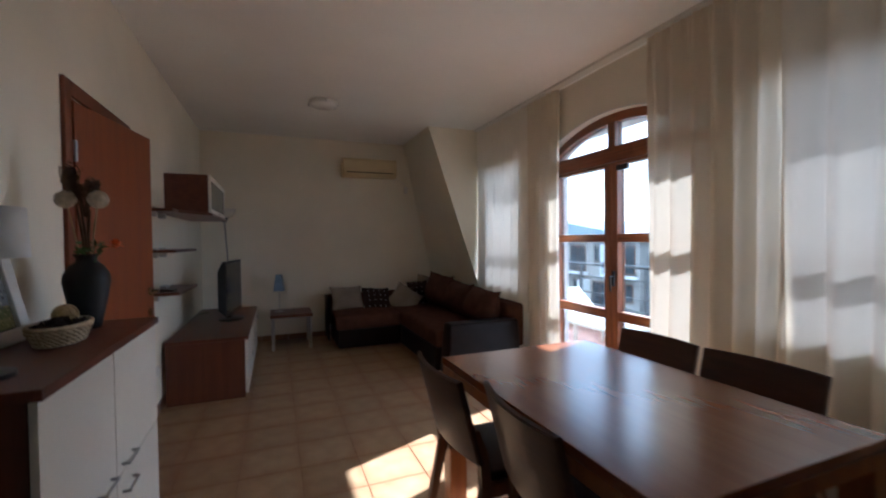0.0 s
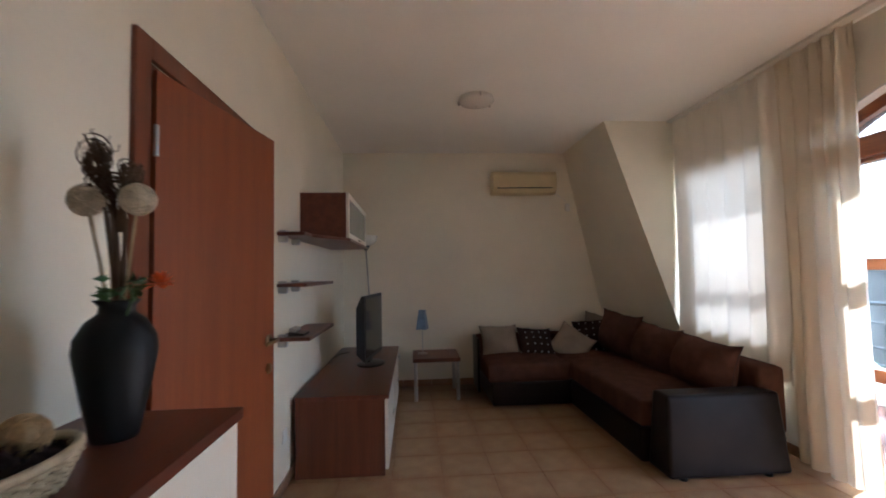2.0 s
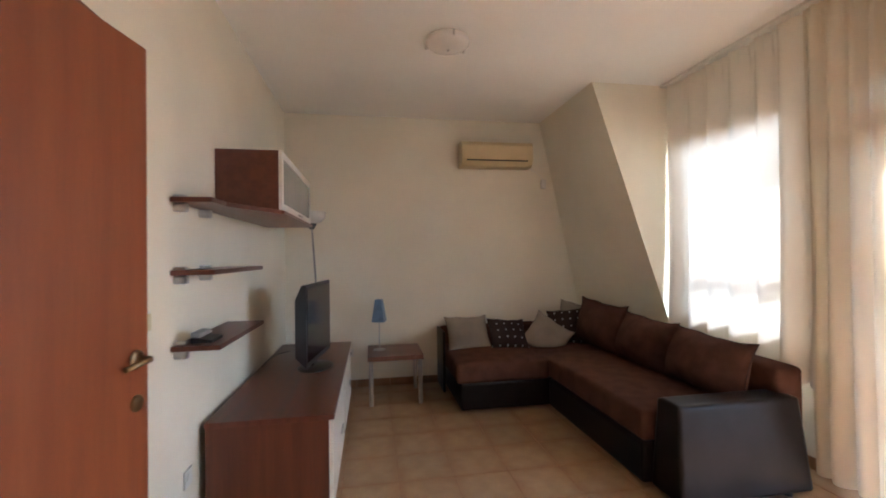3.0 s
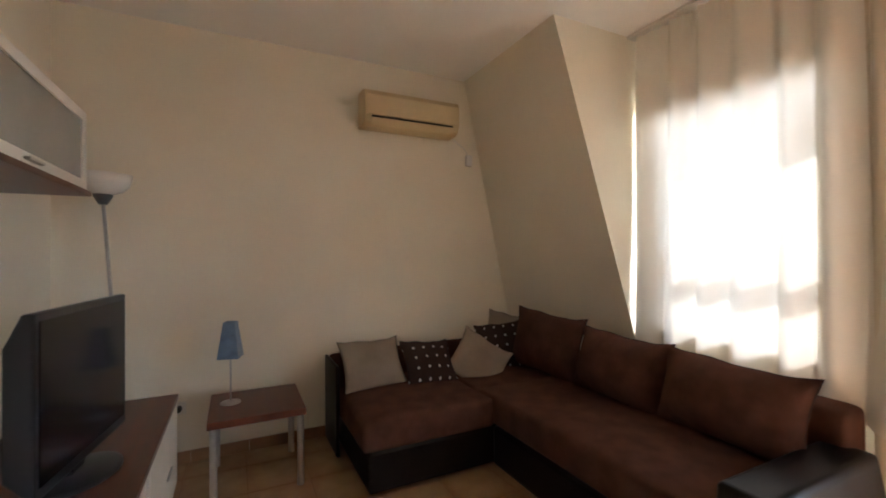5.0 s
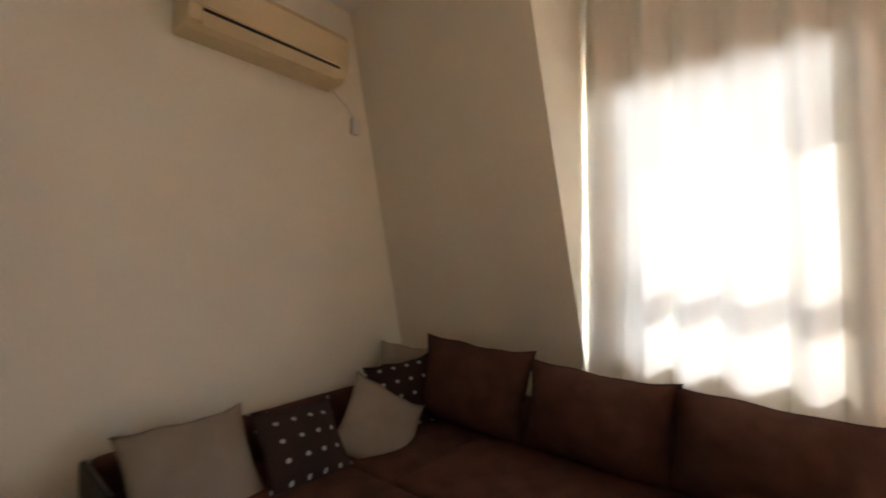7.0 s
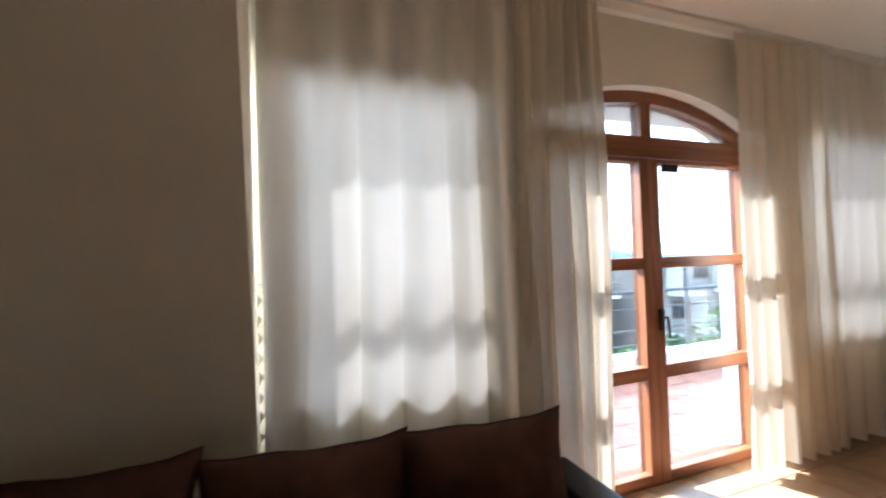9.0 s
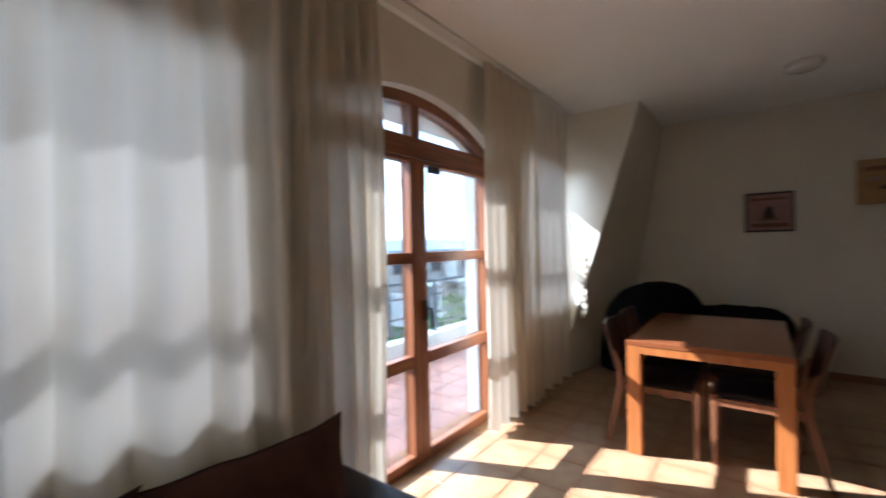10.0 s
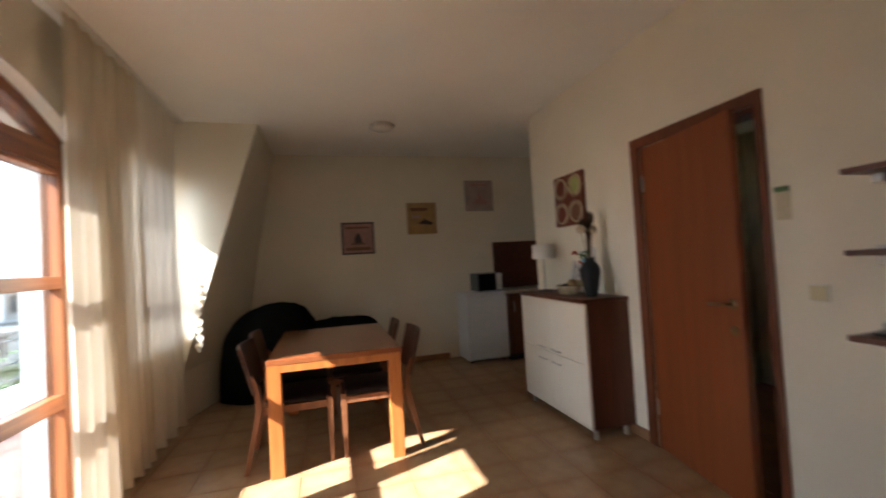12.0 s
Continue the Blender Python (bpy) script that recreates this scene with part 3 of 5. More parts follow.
curtain("cloth", 0.95, 1.85, 0.045, 2.76, 2.63, 0.038, 6.5, M_CURTAIN, "", 8.0, parent=cur3)
cur4 = thing("curtain", 2.64, 0.5, 0.05, "thin cream curtain in front of the dining window", "curtain", "cream window curtains")
curtain("cloth", 0.15, 0.97, 0.05, 2.755, 2.64, 0.042, 4, M_SHEER, "", 12.0, parent=cur4)
# ceiling track
track = thing("curtain_track", 2.62, 2.3, 2.735, "white plastic curtain track along the ceiling", "curtain track")
part("rail", cube(2.59, 2.67, C0 + 0.005, C1 - 0.005, 2.762, CEIL, bevel=0.004), M_PLASTIC, track)


# ---------------------------------------------------------------- sofa
sofa = thing("corner_sofa", 1.9, 4.6, 0, "brown fabric corner sofa with dark leather base and arm", "sofa")
SX = 1.61       # front of the long seat
part("base", cube(SX, 2.46, 3.512, 4.798, 0.02, 0.25, bevel=0.02), M_LEATHER, sofa, "dark brown leather base")
part("base", cube(0.83, 2.46, 4.80, 5.64, 0.02, 0.25, bevel=0.02), M_LEATHER, sofa, "dark brown leather base")


def soft_box(x0, x1, y0, y1, z0, z1, bev=0.04, puff=0.02):
    bm = cube(x0, x1, y0, y1, z0, z1, bevel=bev, seg=4)
    bmesh.ops.subdivide_edges(bm, edges=[e for e in bm.edges if e.calc_length() > 0.25], cuts=6, use_grid_fill=True)
    cx, cy, cz = (x0 + x1) / 2, (y0 + y1) / 2, (z0 + z1) / 2
    for v in bm.verts:
        u, w = (v.co.x - cx) / (x1 - x0) * 2, (v.co.y - cy) / (y1 - y0) * 2
        if v.co.z > cz:
            v.co.z += puff * (1 - u * u) * (1 - w * w) + 0.006 * noise.noise(v.co * 3)
    return bm


part("seat", soft_box(SX + 0.005, 2.42, 3.515, 5.0, 0.252, 0.425), M_FABRIC, sofa, "brown fabric seat", smooth=True)
part("seat", soft_box(0.79, SX, 4.77, 5.60, 0.252, 0.425), M_FABRIC, sofa, "brown fabric seat", smooth=True)
part("seat", soft_box(SX + 0.004, 2.42, 5.004, 5.60, 0.252, 0.42), M_FABRIC, sofa, "brown fabric seat", smooth=True)
bm = prism([(3.255, 0.02), (3.508, 0.02), (3.508, 0.512), (3.33, 0.512)], "x", 1.645, 2.465)
bmesh.ops.bevel(bm, geom=bm.edges[:], offset=0.03, segments=4, profile=0.6, affect='EDGES')
for v in bm.verts:
    if v.co.x < 2.0:
        v.co.x += 0.05 * v.co.z / 0.5
part("armrest", bm, M_LEATHER, sofa, "dark brown leather armrest", smooth=True)
part("end_panel", cube(0.763, 0.788, 5.30, 5.68, 0.02, 0.60, bevel=0.015, seg=3), M_LEATHER, sofa, "dark leather end panel", smooth=True)
part("backrest", soft_box(2.40, 2.585, 3.40, 4.58, 0.20, 0.66, 0.05, 0.01), M_FABRIC, sofa, "brown fabric backrest", smooth=True)
part("backrest", soft_box(0.79, 2.38, 5.602, 5.70, 0.20, 0.60, 0.04, 0.01), M_FABRIC, sofa, "brown fabric backrest", smooth=True)
part("backrest", soft_box(2.27, 2.385, 4.585, 5.598, 0.20, 0.62, 0.04, 0.01), M_FABRIC, sofa, "brown fabric backrest", smooth=True)
for x, y in ((1.76, 3.3), (2.33, 3.3), (0.9, 4.95), (1.7, 4.8)):
    part("foot", lathe([(0, 0), (0.025, 0), (0.025, 0.03), (0, 0.03)], x, y, 12), M_BLACK, sofa)


def cushion(x, y, z, w, h, t, rz, tilt, mat_, label, roll=0, pipe=True, seed=0, group=""):
    m = pose(x, y, z, 0, 0, rz) @ pose(0, 0, 0, tilt, 0, 0) @ pose(0, 0, h / 2, 0, roll, 0) @ pose(0, 0, -h / 2)
    ob = thing("cushion", x, y, z, label, "cushion", group)
    body = part("cover", pillow(w, h, t, 0.1, seed=seed, sag=0.15), mat_, ob, m=m, smooth=True)
    if pipe:
        part("piping", piping(w, h, 0.1, r=0.0038), M_PIPING, body, "dark piping", m=m, smooth=True)
    return ob


# three large back cushions along the window side; their fronts face the room
BIG = "large brown sofa back cushion with dark piping"
cushion(2.23, 3.80, 0.405, 0.70, 0.40, 0.36, -90, -14, M_FABRIC, BIG, 1.5, True, 1, "sofa back cushions")
cushion(2.23, 4.43, 0.405, 0.67, 0.42, 0.36, -90, -14, M_FABRIC, BIG, 1.5, True, 2, "sofa back cushions")
cushion(2.21, 5.05, 0.42, 0.64, 0.46, 0.33, -80, -10, M_FABRIC, BIG, 4, True, 3, "sofa back cushions")

# ---------------------------------------------------------------- dining table
table = thing("dining_table", 1.33, 0.8, 0, "red-brown wooden dining table with square legs", "table")
TX0, TX1, TY0, TY1, TH = 0.893, 1.77, 0.205, 1.503, 0.757
part("tabletop", cube(TX0, TX1, TY0, TY1, TH - 0.035, TH, bevel=0.004), M_TABLE, table)
for a in ((TX0 + 0.003, TX1 - 0.003, TY1 - 0.028, TY1 - 0.003), (TX0 + 0.003, TX1 - 0.003, TY0 + 0.003, TY0 + 0.028),
          (TX0 + 0.003, TX0 + 0.028, TY0 + 0.03, TY1 - 0.03), (TX1 - 0.028, TX1 - 0.003, TY0 + 0.03, TY1 - 0.03)):
    part("apron", cube(*a, TH - 0.085, TH - 0.036, bevel=0.002), M_LEG, table)
for x in (TX0 + 0.002, TX1 - 0.087):
    for y in (TY0 + 0.002, TY1 - 0.087):
        part("leg", cube(x, x + 0.085, y, y + 0.085, 0, TH - 0.0355, bevel=0.004), M_LEG, table)

# ---------------------------------------------------------------- chest beside the door (commode)
chest = thing("sideboard", -0.55, 1.33, 0, "tall dark walnut sideboard with cream white doors", "sideboard")
CX0, CX1, CY0, CY1, CH = LEFT + 0.005, -0.38, 0.805, 1.82, 1.005
part("top", cube(CX0, CX1 + 0.012, CY0 - 0.006, CY1 + 0.006, CH - 0.028, CH, bevel=0.003), M_WENGE, chest)
for y in (CY0, CY1 - 0.02):
    part("side_panel", cube(CX0, CX1 - 0.02, y, y + 0.02, 0.080, CH - 0.029, bevel=0.002), M_WENGEZ, chest)
part("bottom", cube(CX0, CX1 - 0.02, CY0 + 0.021, CY1 - 0.021, 0.080, 0.100), M_WENGE, chest)
part("back", cube(CX0, CX0 + 0.012, CY0 + 0.021, CY1 - 0.021, 0.141, CH - 0.03), M_WENGEZ, chest)
CM = (CY0 + CY1) / 2 - 0.02
ZS = 0.535
for y0, y1 in ((CY0 + 0.002, CM - 0.002), (CM + 0.002, CY1 - 0.002)):
    for z0, z1 in ((0.082, ZS - 0.002), (ZS + 0.002, CH - 0.032)):
        d = part("door", cube(CX1 - 0.019, CX1, y0, y1, z0, z1, bevel=0.002), M_WHITE, chest, "cream white door")
        hy = y1 - 0.16 if y0 < CM - 0.1 else y0 + 0.05
        hz = ZS - 0.068 if z0 < 0.3 else ZS + 0.03
        h = part("handle", tube([(CX1 + 0.0, hy, hz), (CX1 + 0.022, hy, hz), (CX1 + 0.022, hy + 0.11, hz), (CX1, hy + 0.11, hz)], 0.005), M_STEEL, d, "steel bar handle")
for x in (CX0 + 0.05, CX1 - 0.06):
    for y in (CY0 + 0.05, CY1 - 0.05):
        part("foot", lathe([(0, 0), (0.02, 0), (0.022, 0.01), (0.018, 0.080), (0, 0.080)], x, y, 14), M_STEEL, chest, "steel foot")

# ---------------------------------------------------------------- low television unit
unit = thing("television_unit", -0.43, 4.5, 0, "low dark walnut television unit with cream fronts", "tv unit")
UX0, UX1, UY0, UY1, UH = LEFT + 0.03, -0.10, 3.56, 5.42, 0.53
part("top", cube(UX0, UX1, UY0, UY1, UH - 0.028, UH, bevel=0.003), M_WENGE, unit)
for y in (UY0 + 0.004, UY1 - 0.026, 4.47):
    part("side_panel", cube(UX0 + 0.004, UX1 - 0.03, y, y + 0.022, 0.0, UH - 0.029, bevel=0.002), M_WENGEZ, unit)
part("shelf", cube(UX0 + 0.01, UX1 - 0.03, UY0 + 0.027, UY1 - 0.027, 0.03, 0.05), M_WENGE, unit)
part("back", cube(UX0 + 0.004, UX0 + 0.014, UY0 + 0.027, UY1 - 0.027, 0.051, UH - 0.03), M_WENGEZ, unit)
for y0, y1 in ((UY0 + 0.006, 4.478), (4.57, UY1 - 0.006)):
    d = part("drawer_front", cube(UX1 - 0.028, UX1 - 0.006, y0, y1, 0.04, UH - 0.032, bevel=0.002), M_WHITE, unit, "cream white front")
    part("handle", rod((UX1 + 0.008, (y0 + y1) / 2 - 0.07, 0.27), (UX1 + 0.008, (y0 + y1) / 2 + 0.07, 0.27), 0.005), M_STEEL, d, "steel bar handle")

# ---------------------------------------------------------------- small sofa cushions
def dotted(name):
    """Dark brown cloth printed with rows of small pale flowers."""
    m = material(name, (0.045, 0.028, 0.024), 0.95, vary=0.15, scale=8, fine=0.15, fine_scale=350, bump=0.4, bump_scale=380, spec=0.1)
    n, l = m.node_tree.nodes, m.node_tree.links
    b = n["Principled BSDF"]
    base = b.inputs["Base Color"].links[0].from_socket
    co = n.new("ShaderNodeTexCoord")
    mp_ = n.new("ShaderNodeMapping")
    mp_.inputs["Scale"].default_value = (13, 13, 13)
    l.new(co.outputs["Object"], mp_.inputs["Vector"])
    sp = n.new("ShaderNodeSeparateXYZ")
    l.new(mp_.outputs["Vector"], sp.inputs["Vector"])
    sq = []
    for k in ("X", "Z"):
        f = n.new("ShaderNodeMath")
        f.operation = 'FRACT'
        l.new(sp.outputs[k], f.inputs[0])
        s = n.new("ShaderNodeMath")
        s.operation = 'SUBTRACT'
        s.inputs[1].default_value = 0.5
        l.new(f.outputs[0], s.inputs[0])
        p = n.new("ShaderNodeMath")
        p.operation = 'MULTIPLY'
        l.new(s.outputs[0], p.inputs[0])
        l.new(s.outputs[0], p.inputs[1])
        sq.append(p)
    a = n.new("ShaderNodeMath")
    a.operation = 'ADD'
    l.new(sq[0].outputs[0], a.inputs[0])
    l.new(sq[1].outputs[0], a.inputs[1])
    c = n.new("ShaderNodeMath")
    c.operation = 'LESS_THAN'
    c.inputs[1].default_value = 0.015
    l.new(a.outputs[0], c.inputs[0])
    mx = n.new("ShaderNodeMix")
    mx.data_type = 'RGBA'
    mx.inputs["B"].default_value = (0.5, 0.47, 0.44, 1)
    l.new(c.outputs[0], mx.inputs["Factor"])
    l.new(base, mx.inputs["A"])
    l.new(mx.outputs["Result"], b.inputs["Base Color"])
    return m


M_DOTS = dotted("dark_brown_dotted_cloth")
SMALL = "small sofa cushions"
cushion(1.03, 5.27, 0.42, 0.44, 0.37, 0.15, 2, -36, M_GREYC, "grey-beige cushion on the sofa", 0, False, 5, SMALL)
cushion(1.43, 5.21, 0.41, 0.40, 0.35, 0.14, 6, -38, M_DOTS, "dark brown cushion with white flower dots", 5, False, 6, SMALL)
cushion(1.80, 5.18, 0.345, 0.42, 0.40, 0.13, -8, -32, M_GREYC, "grey-beige cushion leaning on its corner", 38, False, 7, SMALL)
cushion(2.05, 5.33, 0.395, 0.40, 0.39, 0.13, -30, -22, M_DOTS, "dark brown cushion with white flower dots", -8, False, 8, SMALL)
cushion(2.20, 5.50, 0.44, 0.36, 0.38, 0.12, -40, -10, M_GREYC, "grey-beige cushion pushed into the sofa corner", 10, False, 9, SMALL)

# ---------------------------------------------------------------- side table and its lamp
side = thing("side_table", 0.30, 5.37, 0, "small square walnut side table with steel legs", "side table")
part("tabletop", cube(0.055, 0.555, 5.11, 5.62, 0.40, 0.44, bevel=0.004), M_WENGE, side)
for x in (0.085, 0.525):
    for y in (5.14, 5.59):
        part("leg", lathe([(0, 0), (0.019, 0), (0.019, 0.4), (0, 0.4)], x, y, 14), M_STEEL, side, "steel leg", smooth=False)
M_BLUE = material("pale_blue_lamp_glass", (0.16, 0.24, 0.36), 0.35, vary=0.2, scale=20, fine=0.1)
lampb = thing("table_lamp", 0.165, 5.40, 0.44, "small table lamp with a blue shade", "lamp")
part("base", lathe([(0, 0.44), (0.055, 0.44), (0.055, 0.446), (0.012, 0.456), (0, 0.456)], 0.165, 5.40), M_STEEL, lampb, smooth=True)
part("stem", lathe([(0, 0.45), (0.005, 0.45), (0.005, 0.75), (0, 0.75)], 0.165, 5.40, 10), M_STEEL, lampb)
part("shade", lathe([(0.083, 0.71), (0.045, 0.92), (0.042, 0.92), (0.079, 0.71), (0.083, 0.71)], 0, 0, 4), M_BLUE, lampb, "blue four-sided glass shade", m=pose(0.165, 5.40, 0, 0, 0, 30))

# ---------------------------------------------------------------- floor lamp
uplighter = thing("floor_lamp", -0.46, 5.50, 0, "tall floor lamp with a white bowl shade", "lamp")
M_POLE = material("grey_enamelled_pole", (0.36, 0.35, 0.33), 0.4, vary=0.08)
part("base", lathe([(0, 0), (0.12, 0), (0.12, 0.015), (0.02, 0.03), (0, 0.03)], -0.37, 5.58), M_POLE, uplighter, smooth=False)
part("pole", rod((-0.37, 5.58, 0.02), (-0.46, 5.50, 1.62), 0.009, 12), M_POLE, uplighter, "thin grey pole, leaning slightly", smooth=True)
part("cup", lathe([(0, 1.60), (0.02, 1.60), (0.045, 1.645), (0.045, 1.655), (0, 1.655)], -0.46, 5.50), M_IRON, uplighter, "grey metal cup", smooth=True)
part("shade", lathe([(0.03, 1.652), (0.09, 1.672), (0.122, 1.705), (0.135, 1.765), (0.128, 1.765), (0.114, 1.71), (0.08, 1.682), (0.0, 1.665)], -0.46, 5.50), M_OPAL, uplighter, "white bowl shade", smooth=True)

# ---------------------------------------------------------------- air conditioner
acu = thing("air_conditioner", 1.41, END, 2.243, "yellowed cream air conditioner high on the wall", "air conditioner")
ax0, ax1, ay = 1.03, 1.80, 5.535
prof = [(END - 0.002, 2.258), (END - 0.002, 2.520), (5.60, 2.523), (5.555, 2.510), (ay, 2.475), (ay, 2.323), (5.56, 2.278), (5.61, 2.258)]
part("body", prism(prof, "x", ax0, ax1, bevel=0.006), M_AC, acu)
part("front_panel", prism([(ay - 0.008, 2.328), (ay - 0.008, 2.470), (ay - 0.001, 2.480), (ay - 0.001, 2.324)], "x", ax0 + 0.02, ax1 - 0.02), M_AC, acu)
part("air_slot", prism([(ay - 0.002, 2.309), (ay - 0.002, 2.322), (ay + 0.02, 2.322), (ay + 0.02, 2.309)], "x", ax0 + 0.05, ax1 - 0.06), M_BLACK, acu, "dark air slot")
part("louvre", prism([(5.526, 2.303), (5.534, 2.308), (5.566, 2.268), (5.558, 2.263)], "x", ax0 + 0.05, ax1 - 0.06), M_AC, acu)
sens = thing("wall_sensor", 2.0, END, 2.08, "small white sensor box below the air conditioner", "sensor")
part("body", cube(1.955, 2.01, END - 0.034, END - 0.002, 2.055, 2.15, bevel=0.008), M_OPAL, sens)
part("cable", tube([(1.985, END - 0.006, 2.15), (1.95, END - 0.006, 2.2), (1.86, END - 0.006, 2.26), (1.80, END - 0.006, 2.29)], 0.004), M_PLASTIC, sens)


# ---------------------------------------------------------------- wall shelves and cabinet
def shelf(z, pts, label):
    y0 = pts[0][1]
    ob = thing("wall_shelf", LEFT, y0, z, label, "shelf", "wall shelves")
    part("board", prism(pts, "z", z - 0.022, z, bevel=0.003), M_WENGE, ob)
    for y in (y0 + 0.05, y0 + 0.33):
        b = part("bracket", cube(LEFT, LEFT + 0.055, y - 0.02, y + 0.02, z - 0.062, z - 0.0225, bevel=0.01), M_STEEL, ob, "steel shelf bracket")
        part("clamp", cube(LEFT + 0.001, LEFT + 0.05, y - 0.018, y + 0.018, z + 0.0005, z + 0.014, bevel=0.005), M_STEEL, b)
    return ob


X0 = LEFT + 0.004
shelf(1.605, [(X0, 3.28), (-0.58, 3.28), (-0.58, 3.47), (-0.40, 3.82), (-0.385, 3.82), (-0.385, 4.985), (X0, 4.985)], "long walnut wall shelf under the cabinet")
shelf(1.29, [(X0, 3.28), (-0.57, 3.28), (-0.54, 3.98), (X0, 3.98)], "short walnut wall shelf on steel brackets")
shelf(0.965, [(X0, 3.28), (-0.55, 3.28), (-0.54, 3.99), (X0, 3.99)], "short walnut wall shelf with a phone on it")
phone = thing("telephone", -0.66, 3.40, 0.965, "small telephone with a grey handset on the wall shelf", "telephone")
part("body", prism([(-0.69, 0.966), (-0.60, 0.966), (-0.60, 0.978), (-0.69, 0.992)], "y", 3.33, 3.47, bevel=0.004), M_BLACK, phone)
part("handset", prism([(-0.69, 0.993), (-0.65, 0.989), (-0.65, 1.008), (-0.69, 1.014)], "y", 3.335, 3.465, bevel=0.005), M_POLE, phone, "pale grey handset")
M_FROST = material("frosted_cabinet_glass", (0.30, 0.30, 0.27), 0.25, vary=0.08, scale=3)
cab = thing("wall_cabinet", LEFT, 4.38, 1.606, "dark walnut wall cabinet with a framed glass door", "cabinet")
KY0, KY1, KZ0, KZ1, KF = 3.815, 4.955, 1.607, 1.945, -0.395
bm = cube(LEFT + 0.002, KF - 0.02, KY0, KY0 + 0.02, KZ0, KZ1, bevel=0.002)
part("side_panel", bm, M_WENGE, cab)
part("side_panel", cube(LEFT + 0.002, KF - 0.02, KY1 - 0.02, KY1, KZ0, KZ1, bevel=0.002), M_WENGE, cab)
part("top", cube(LEFT + 0.002, KF - 0.02, KY0 + 0.021, KY1 - 0.021, KZ1 - 0.02, KZ1 - 0.001), M_WENGE, cab)
part("bottom", cube(LEFT + 0.002, KF - 0.02, KY0 + 0.021, KY1 - 0.021, KZ0 + 0.001, KZ0 + 0.02), M_WENGE, cab)
d = part("door", cube(KF - 0.014, KF - 0.008, KY0 + 0.04, KY1 - 0.04, KZ0 + 0.035, KZ1 - 0.035), M_FROST, cab, "frosted glass door")
for y0, y1, z0, z1 in ((KY0 + 0.002, KY0 + 0.045, KZ0, KZ1), (KY1 - 0.045, KY1 - 0.002, KZ0, KZ1), (KY0 + 0.046, KY1 - 0.046, KZ0, KZ0 + 0.04), (KY0 + 0.046, KY1 - 0.046, KZ1 - 0.04, KZ1)):
    part("door_frame", cube(KF - 0.019, KF, y0, y1, z0, z1, bevel=0.002), M_PLASTIC, d, "white door frame")
part("handle", cube(KF + 0.0005, KF + 0.018, 4.33, 4.45, KZ0 + 0.012, KZ0 + 0.022, bevel=0.003), M_STEEL, d)

# ---------------------------------------------------------------- television
tv = thing("television", -0.33, 4.55, 0.53, "black flat television on an oval stand", "television")
TVM = pose(-0.315, 4.545, 0.53, 0, 0, -8)
part("stand_foot", lathe([(0, 0), (0.17, 0), (0.17, 0.008), (0.15, 0.016), (0.04, 0.022), (0, 0.022)], 0, 0, 32, sx=0.72), M_BLACK, tv, m=TVM, smooth=True)
part("neck", cube(-0.04, 0.0, -0.05, 0.05, 0.015, 0.12, bevel=0.01), M_BLACK, tv, m=TVM)
part("screen_frame", prism([(-0.045, 0.14), (0.03, 0.065), (0.03, 0.62), (0.0, 0.62), (-0.045, 0.52)], "y", -0.33, 0.33, bevel=0.008), M_BLACK, tv, m=TVM)
part("screen", cube(0.0302, 0.0335, -0.305, 0.305, 0.105, 0.595), M_SCREEN, tv, "dark glossy screen", m=TVM)
part("tv_cable", tube([(-0.70, 4.62, 0.535), (-0.71, 4.8, 0.535), (-0.68, 5.0, 0.535), (-0.6, 5.1, 0.535)], 0.004), M_BLACK, tv)


# ---------------------------------------------------------------- dining chairs
def dining_chair(m0):
    ob = thing("dining_chair", 0, 0, 0, "wooden dining chair with a dark padded seat", "chair", "chairs round the table")
    part("seat", soft_box(-0.235, 0.175, -0.20, 0.20, 0.425, 0.465, 0.015, 0.012), M_LEATHER, ob, "dark padded seat", smooth=True)
    for s in (-1, 1):
        part("front_leg", prism([(-0.265, 0.445), (-0.225, 0.445), (-0.232, 0.0), (-0.258, 0.0)], "y", s * 0.2 - 0.018, s * 0.2 + 0.018, bevel=0.003), M_CHAIR, ob)
        pts = [(0.29, 0.0), (0.318, 0.0), (0.225, 0.42), (0.236, 0.56), (0.256, 0.64), (0.238, 0.645), (0.205, 0.56), (0.185, 0.42)]
        part("back_leg", prism(pts, "y", s * 0.21 - 0.016, s * 0.21 + 0.016, bevel=0.003), M_CHAIR, ob)
        part("seat_rail", cube(-0.23, 0.19, s * 0.2 - 0.012, s * 0.2 + 0.012, 0.375, 0.424, bevel=0.002), M_CHAIR, ob)
    part("seat_rail", cube(-0.255, -0.232, -0.18, 0.18, 0.375, 0.424, bevel=0.002), M_CHAIR, ob)
    bm = bmesh.new()
    n, ring, z0, z1 = 12, [], 0.52, 0.835
    for i in range(n + 1):
        v = -0.23 + 0.46 * i / n
        c = 0.035 * (1 - (v / 0.23) ** 2)
        lo, hi = 0.222 + c, 0.302 + c
        ring.append([bm.verts.new(p) for p in ((lo, v, z0), (lo + 0.022, v, z0 - 0.004), (hi + 0.022, v, z1 - 0.004), (hi, v, z1))])
    for a, b in zip(ring, ring[1:]):
        for j in range(4):
            bm.faces.new((a[j], a[(j + 1) % 4], b[(j + 1) % 4], b[j]))
    bm.faces.new(ring[0])
    bm.faces.new(ring[-1][::-1])
    bmesh.ops.bevel(bm, geom=[e for e in bm.edges if e.calc_length() > 0.1 or len({v.co.y for v in e.verts}) > 1], offset=0.004, segments=2, affect="EDGES")
    part("backrest", bm, M_CHAIRB, ob, "curved dark wooden backrest")
    ob.matrix_basis = m0
    return ob


